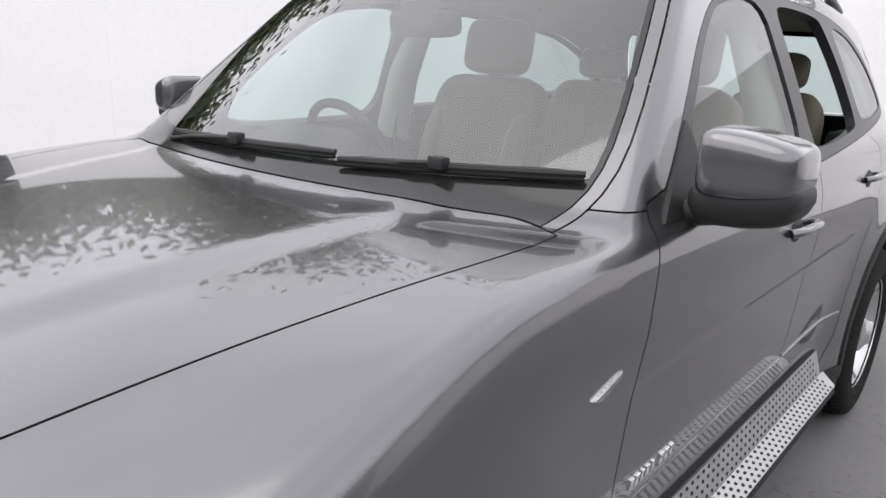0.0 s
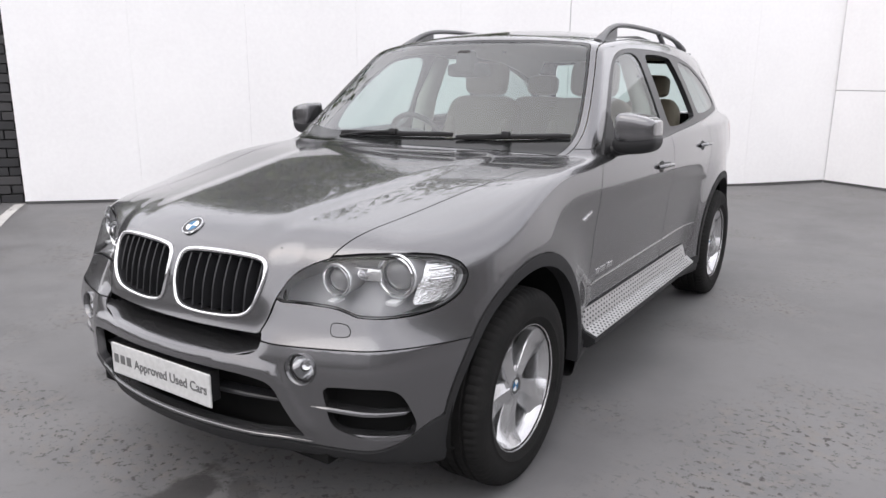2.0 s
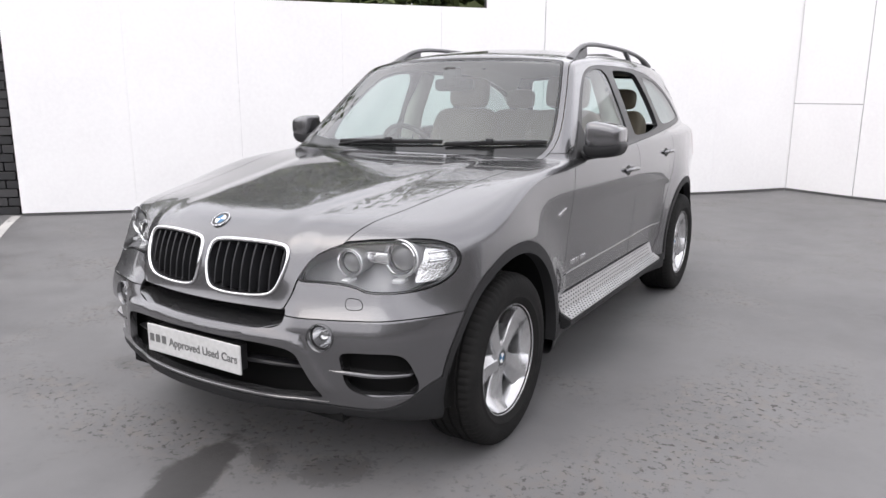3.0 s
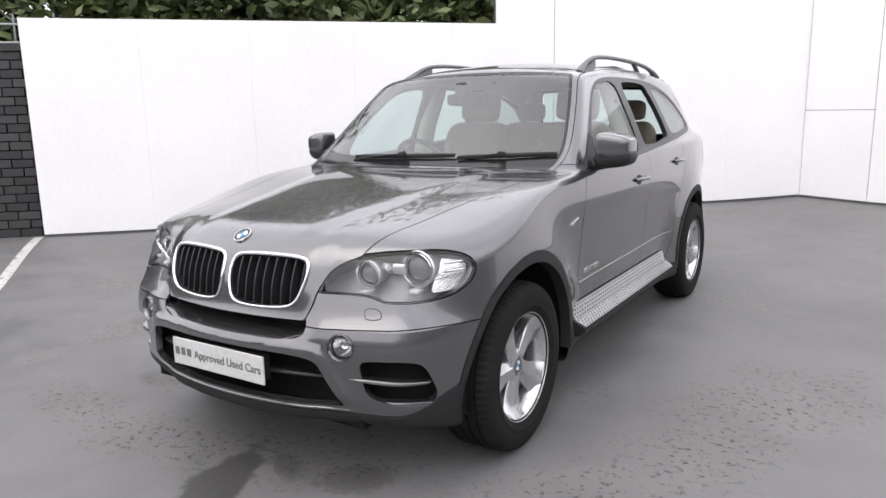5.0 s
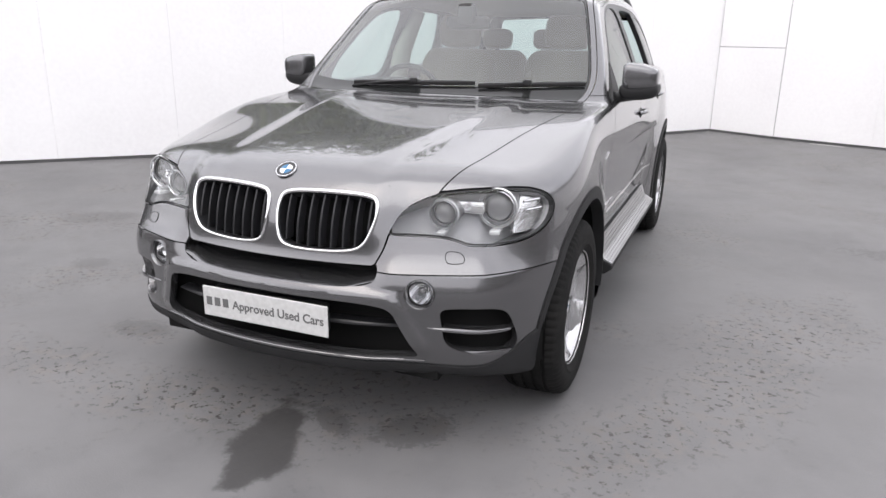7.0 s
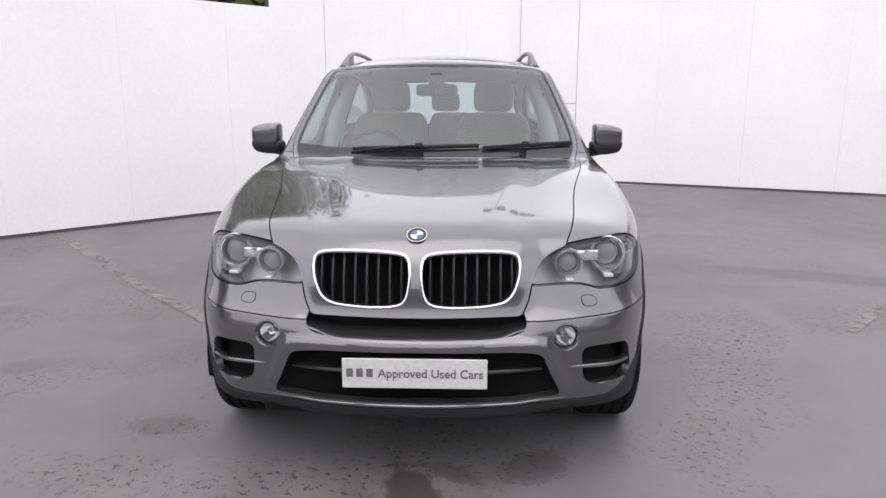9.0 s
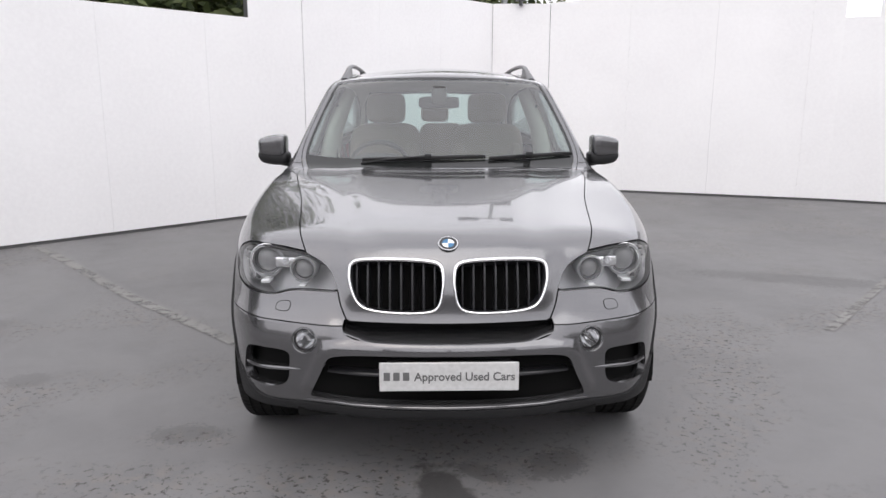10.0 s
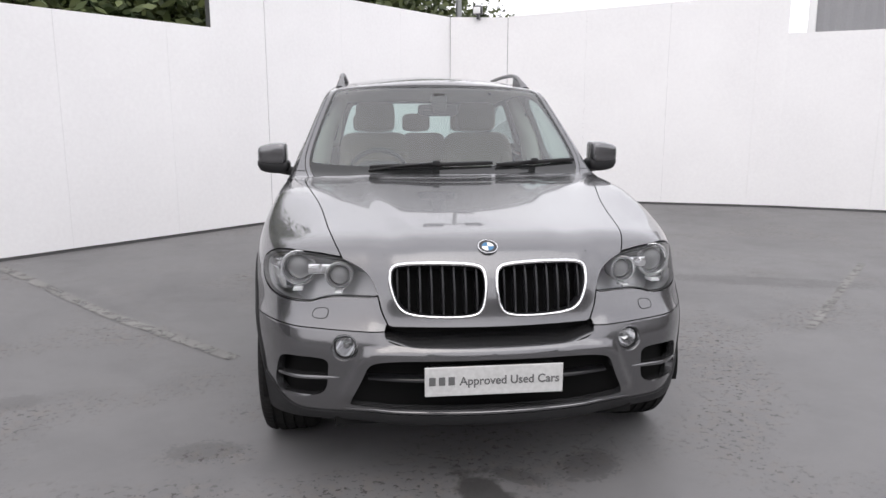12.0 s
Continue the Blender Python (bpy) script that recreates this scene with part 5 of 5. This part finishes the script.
    for i in range(4):
        bm.faces.new((front[i], front[(i + 1) % 4], back[(i + 1) % 4], back[i]))
    bmesh.ops.bevel(bm, geom=bm.edges[:], offset=0.002, segments=1, affect="EDGES")
    part("side_repeater", bm, FACET, car, "clear arrow-shaped side repeater", at=m)
    for i, w in enumerate((0.016, 0.020, 0.012, 0.016, 0.012, 0.020, 0.018, 0.016)):
        p, n = side_at(0.785 + i * 0.024 + (0.02 if i > 4 else 0), 0.625)
        part("model_lettering", block(-0.001, 0.004, -w / 2, w / 2, -0.013, 0.013, 0.001), CHROME, doors_f[0] if s > 0 else doors_f[1], at=mirrored(facing(p, n), s), smooth=False)
    rub = []
    for y in np.linspace(0.72, 1.775, 12):
        p, n = side_at(y, 0.575 + 0.012 * (y - 0.7))
        rub.append(tuple(p + n * 0.001))
    part("door_moulding", sided(tube(rub, 0.0042, 8, 0.9)), PAINT, doors_f[0] if s > 0 else doors_f[1])
    rub = []
    for y in np.linspace(1.805, 2.38, 8):
        p, n = side_at(y, 0.575 + 0.012 * (y - 0.7))
        rub.append(tuple(p + n * 0.001))
    part("door_moulding", sided(tube(rub, 0.0042, 8, 0.9)), PAINT, doors_r[0] if s > 0 else doors_r[1])

    # running board: two dimpled aluminium treads on a dark carrier
    Y0, Y1 = 0.585, 2.245
    carrier = part("running_board", sided(sweep([(0.86, 0.478), (0.880, 0.482), (0.914, 0.406), (0.972, 0.380), (0.974, 0.362), (0.94, 0.335), (0.86, 0.335)], [0, 1], lambda k, x, z: (x, Y0 + k * (Y1 - Y0) + (0.06 if k < 0.5 else -0.06) * max(0, (x - 0.86) / 0.14) * (0.0 if k < 0.5 else 1.0), z))), CLAD, car, "aluminium running board with round rubber studs", smooth=False)
    for (xa, za), (xb, zb), rows in (((0.885, 0.480), (0.914, 0.412), 4), ((0.917, 0.410), (0.971, 0.386), 4)):
        n = Vector((-(zb - za), 0, xb - xa)).normalized()
        bm = bmesh.new()
        vs = []
        for d in (0.0035, -0.003):
            for y, x, z in ((Y0 + 0.012, xa, za), (Y1 - 0.012, xa, za), (Y1 - 0.03 - 0.4 * (xb - 0.86) * 0.5, xb, zb), (Y0 + 0.012, xb, zb)):
                vs.append(bm.verts.new((x + n.x * d, y, z + n.z * d)))
        bm.faces.new(vs[:4])
        bm.faces.new(vs[7:3:-1])
        for i in range(4):
            bm.faces.new((vs[i], vs[(i + 1) % 4], vs[4 + (i + 1) % 4], vs[4 + i]))
        tread = part("tread", sided(bm), STEEL, carrier, "brushed aluminium tread", smooth=False)
        studs = bmesh.new()
        count = 46
        for i in range(count):
            for j in range(rows):
                f = (j + 0.5) / rows
                y = Y0 + 0.03 + (Y1 - Y0 - 0.10) * (i + 0.5 * (j % 2)) / count
                c = Vector((xa + (xb - xa) * f, y, za + (zb - za) * f)) + n * 0.0042
                a = Vector((xb - xa, 0, zb - za)).normalized()
                ring = [studs.verts.new(c + a * 0.0050 * math.cos(k * math.pi / 3) + Vector((0, 1, 0)) * 0.0086 * math.sin(k * math.pi / 3)) for k in range(6)]
                top = studs.verts.new(c + n * 0.0012)
                for k in range(6):
                    studs.faces.new((ring[k], ring[(k + 1) % 6], top))
        ob = part("tread_studs", sided(studs), BLACK, carrier, "black rubber studs", smooth=False)
        tagged(ob, kind="stuff")

    # roof rail on two feet
    x = 0.592
    rail_line = bow([(x + 0.012, 1.36, 1.650), (x + 0.006, 1.47, 1.705), (x, 1.64, 1.752), (x - 0.004, 2.0, 1.766), (x - 0.010, 2.5, 1.755), (x - 0.018, 2.85, 1.722), (x - 0.022, 3.02, 1.672)], 6)
    rail = part("roof_rail", sided(tube(rail_line, [0.030 - 0.014 * min(1, min(i, 36 - i) / 7) for i in range(37)], 12, 0.8)), RAILGREY, car, "satin dark grey roof rail")
    part("rail_foot", sided(tube(bow([(x - 0.008, 2.42, 1.752), (x - 0.008, 2.48, 1.72), (x - 0.006, 2.56, 1.665)], 4), 0.016, 10)), RAILGREY, rail)
    part("rail_base", sided(tube([(x + 0.004, 1.42, roof_z(1.42) - 0.052), (x, 2.0, roof_z(2.0) - 0.048), (x - 0.016, 3.2, roof_z(3.2) - 0.050)], 0.010, 8)), BLACK, rail)
    wedge = bmesh.new()
    foot = [[wedge.verts.new((x + dx + 0.008 * (1 - k), 1.33 + 0.30 * k, z)) for dx, z in ((-0.014, 1.628 + 0.07 * k), (0.014, 1.622 + 0.07 * k), (0.012, 1.645 + 0.098 * k), (-0.010, 1.648 + 0.098 * k))] for k in (0.0, 0.5, 1.0)]
    for p, q in zip(foot, foot[1:]):
        for i in range(4):
            wedge.faces.new((p[i], p[(i + 1) % 4], q[(i + 1) % 4], q[i]))
    wedge.faces.new(foot[0])
    wedge.faces.new(foot[-1])
    part("rail_wedge", sided(wedge), RAILGREY, rail)
    part("exhaust_tip", sided(lathe([(-0.06, 0.035), (0.02, 0.036), (0.02, 0.031), (-0.06, 0.030)], 24)), CHROME, car, at=pose(s * 0.52, 3.93, 0.33, 0, 0, 90))

# wipers on the screen's foot
def on_screen(x, z, off):
    p, n = meet((x, -0.4, z), (0, 1, 0), 2.4)
    return p + n * off


for x0, x1, z0, z1, joint, root in ((-0.43, 0.245, 1.196, 1.214, -0.07, (-0.44, 0.575, 1.186)), (0.265, 0.752, 1.203, 1.222, 0.492, (0.17, 0.575, 1.188))):
    ends = [on_screen(x, z0 + (z1 - z0) * (x - x0) / (x1 - x0), 0.016) for x in np.linspace(x0, x1, 9)]
    blade = part("wiper", tube(ends, [0.005] + [0.0075] * 7 + [0.005], 8, 1.2), BLACK, car, "black flat wiper blade")
    part("wiper_rubber", tube([p - Vector((0, 0.004, 0.010)) for p in ends], 0.005, 6), RUBBER, blade)
    zj = z0 + (z1 - z0) * (joint - x0) / (x1 - x0)
    j = on_screen(joint, zj, 0.026)
    r0 = Vector(root)
    part("wiper_arm", tube([r0, r0.lerp(j, 0.4) + Vector((0, -0.012, 0.006)), r0.lerp(j, 0.8) + Vector((0, -0.012, 0.004)), j], [0.008, 0.006, 0.006, 0.007], 8, 0.8), BLACK, blade)
    part("wiper_joint", block(j.x - 0.020, j.x + 0.020, j.y - 0.013, j.y + 0.013, j.z - 0.013, j.z + 0.013, 0.005), BLACK, blade)

# ---- the cabin, seen through the glass ----
part("cabin_floor", block(-0.80, 0.80, 0.55, 3.70, 0.30, 0.42, 0.02), DARKLINER, car, smooth=False)
part("bulkhead", block(-0.74, 0.74, 0.52, 0.56, 0.36, 1.10, 0.02), DARKLINER, car, smooth=False)
dash = part("dashboard", sweep([(0.64, 1.02), (0.64, 1.125), (0.80, 1.135), (0.98, 1.125), (1.08, 1.085), (1.10, 1.04), (1.04, 0.98), (1.06, 0.80), (0.90, 0.70), (0.64, 0.70)], np.linspace(-0.76, 0.76, 24), lambda x, y, z: (x, y + 0.10 * (abs(x) / 0.76) ** 3, z - 0.02 * (abs(x) / 0.76) ** 4)), DARKLINER, car, "dark dashboard")
part("instrument_hood", sweep([(0.82, 1.10), (0.86, 1.19), (0.96, 1.215), (1.08, 1.20), (1.08, 1.10)], np.linspace(-0.56, -0.18, 16), lambda x, y, z: (x, y, 1.10 + (z - 1.10) * max(0.0, 1 - ((x + 0.37) / 0.20) ** 4))), DARKLINER, dash)
part("wood_trim", block(-0.14, 0.74, 1.098, 1.112, 0.985, 1.02, 0.004), LEATHER, dash)
part("centre_console", block(-0.13, 0.13, 0.95, 2.0, 0.42, 0.74, 0.04), DARKLINER, car)

# steering wheel
sw = bmesh.new()
for k in range(48):
    a = 2 * math.pi * k / 48
    for j in range(10):
        b = 2 * math.pi * j / 10
        r = 0.180 + 0.0155 * math.cos(b)
        sw.verts.new((0.0155 * math.sin(b), r * math.cos(a), r * math.sin(a)))
sw.verts.ensure_lookup_table()
for k in range(48):
    for j in range(10):
        sw.faces.new([sw.verts[i] for i in (k * 10 + j, k * 10 + (j + 1) % 10, ((k + 1) % 48) * 10 + (j + 1) % 10, ((k + 1) % 48) * 10 + j)])
steer = part("steering_wheel", sw, DARKLINER, car, "dark leather steering wheel", at=pose(-0.37, 1.17, 1.115, 0, 0, 0) @ pose(0, 0, 0, 28, 0, 0) @ pose(0, 0, 0, 0, 0, 90))
part("steering_boss", lathe([(-0.03, 0.07), (0.0, 0.075), (0.02, 0.06), (0.026, 0)], 24), DARKLINER, steer)
for a in (0, 180, 270):
    part("steering_spoke", block(-0.01, 0.01, 0.05, 0.175, -0.022, 0.022, 0.006), DARKLINER, steer, at=pose(0, 0, 0, a, 0, 0))
part("steering_column", tube([(-0.37, 1.00, 0.98), (-0.37, 1.16, 1.10)], 0.04, 14), DARKLINER, car)


def cushion(sx, sy, sz, power=0.45, sag=0.0):
    bm = bmesh.new()
    bmesh.ops.create_uvsphere(bm, u_segments=32, v_segments=20, radius=1.0)
    for v in bm.verts:
        e = [math.copysign(abs(k) ** power, k) for k in v.co]
        v.co = Vector((e[0] * sx, e[1] * sy, e[2] * sz))
        if sag and abs(e[0]) < 0.7 and e[1] < 0:
            v.co.y += sag * math.cos(e[0] / 0.7 * math.pi / 2)
    return bm


def front_seat(x):
    root = new("front_seat")
    root.parent = car
    root.matrix_local = pose(x, 1.62, 0.475)
    tagged(root, "beige leather front seat with a headrest")
    part("seat_base", cushion(0.25, 0.26, 0.09), LEATHER, root, at=pose(0, -0.08, 0.24))
    part("seat_box", block(-0.22, 0.22, -0.25, 0.18, 0.0, 0.18, 0.03), DARKLINER, root)
    part("backrest", cushion(0.265, 0.08, 0.33, 0.42, 0.035), LEATHER, root, at=pose(0, 0.24, 0.57, -14))
    for bx in (-0.205, 0.205):
        part("bolster", cushion(0.045, 0.085, 0.24, 0.6), LEATHER, root, at=pose(bx, 0.20, 0.52, -14))
    part("headrest", cushion(0.142, 0.06, 0.105, 0.42), LEATHER, root, at=pose(0, 0.325, 1.00, -10))
    for bx in (-0.055, 0.055):
        part("headrest_post", tube([(bx, 0.32, 0.84), (bx, 0.33, 0.93)], 0.007, 8), CHROME, root)
    return root


front_seat(0.37)
front_seat(-0.37)
bench = new("rear_bench")
bench.parent = car
bench.matrix_local = pose(0, 2.62, 0.485)
tagged(bench, "beige leather rear bench with headrests")
part("bench_base", cushion(0.66, 0.27, 0.10, 0.35), LEATHER, bench, at=pose(0, -0.16, 0.26))
for bx, w in ((-0.40, 0.255), (0.06, 0.20), (0.44, 0.20)):
    part("bench_back", cushion(w, 0.08, 0.30, 0.4, 0.02), LEATHER, bench, at=pose(bx, 0.16, 0.57, -18))
for bx in (-0.42, 0.0, 0.42):
    part("headrest", cushion(0.12, 0.05, 0.075, 0.5), LEATHER, bench, at=pose(bx, 0.27, 0.945, -10))
    for px in (-0.05, 0.05):
        part("headrest_post", tube([(bx + px, 0.26, 0.82), (bx + px, 0.27, 0.92)], 0.006, 8), CHROME, bench)
part("load_cover", block(-0.66, 0.66, 2.90, 3.60, 1.06, 1.075, 0.005), DARKLINER, car, smooth=False)
for s in (1, -1):
    part("load_side", block(s * 0.70 - 0.05, s * 0.70 + 0.05, 2.85, 3.68, 0.42, 1.20, 0.03), DARKLINER, car)
    part("belt_pillar", tube([(s * 0.775, 1.76, 1.10), (s * 0.725, 1.77, 1.35), (s * 0.61, 1.78, 1.60)], [0.070, 0.062, 0.044], 12), LINER, car)
    part("grab_belt", tube([(s * 0.70, 1.74, 1.50), (s * 0.72, 1.72, 1.15), (s * 0.70, 1.68, 0.70)], 0.012, 6, 0.3), DARKLINER, car)
part("mirror_stalk", block(-0.048, 0.048, 1.04, 1.12, 1.50, 1.615, 0.02), DARKLINER, car, "black sensor housing behind the screen")
part("rear_view_mirror", cushion(0.125, 0.022, 0.036, 0.4), BLACK, car, "black rear-view mirror", at=pose(0, 1.10, 1.515, 8))
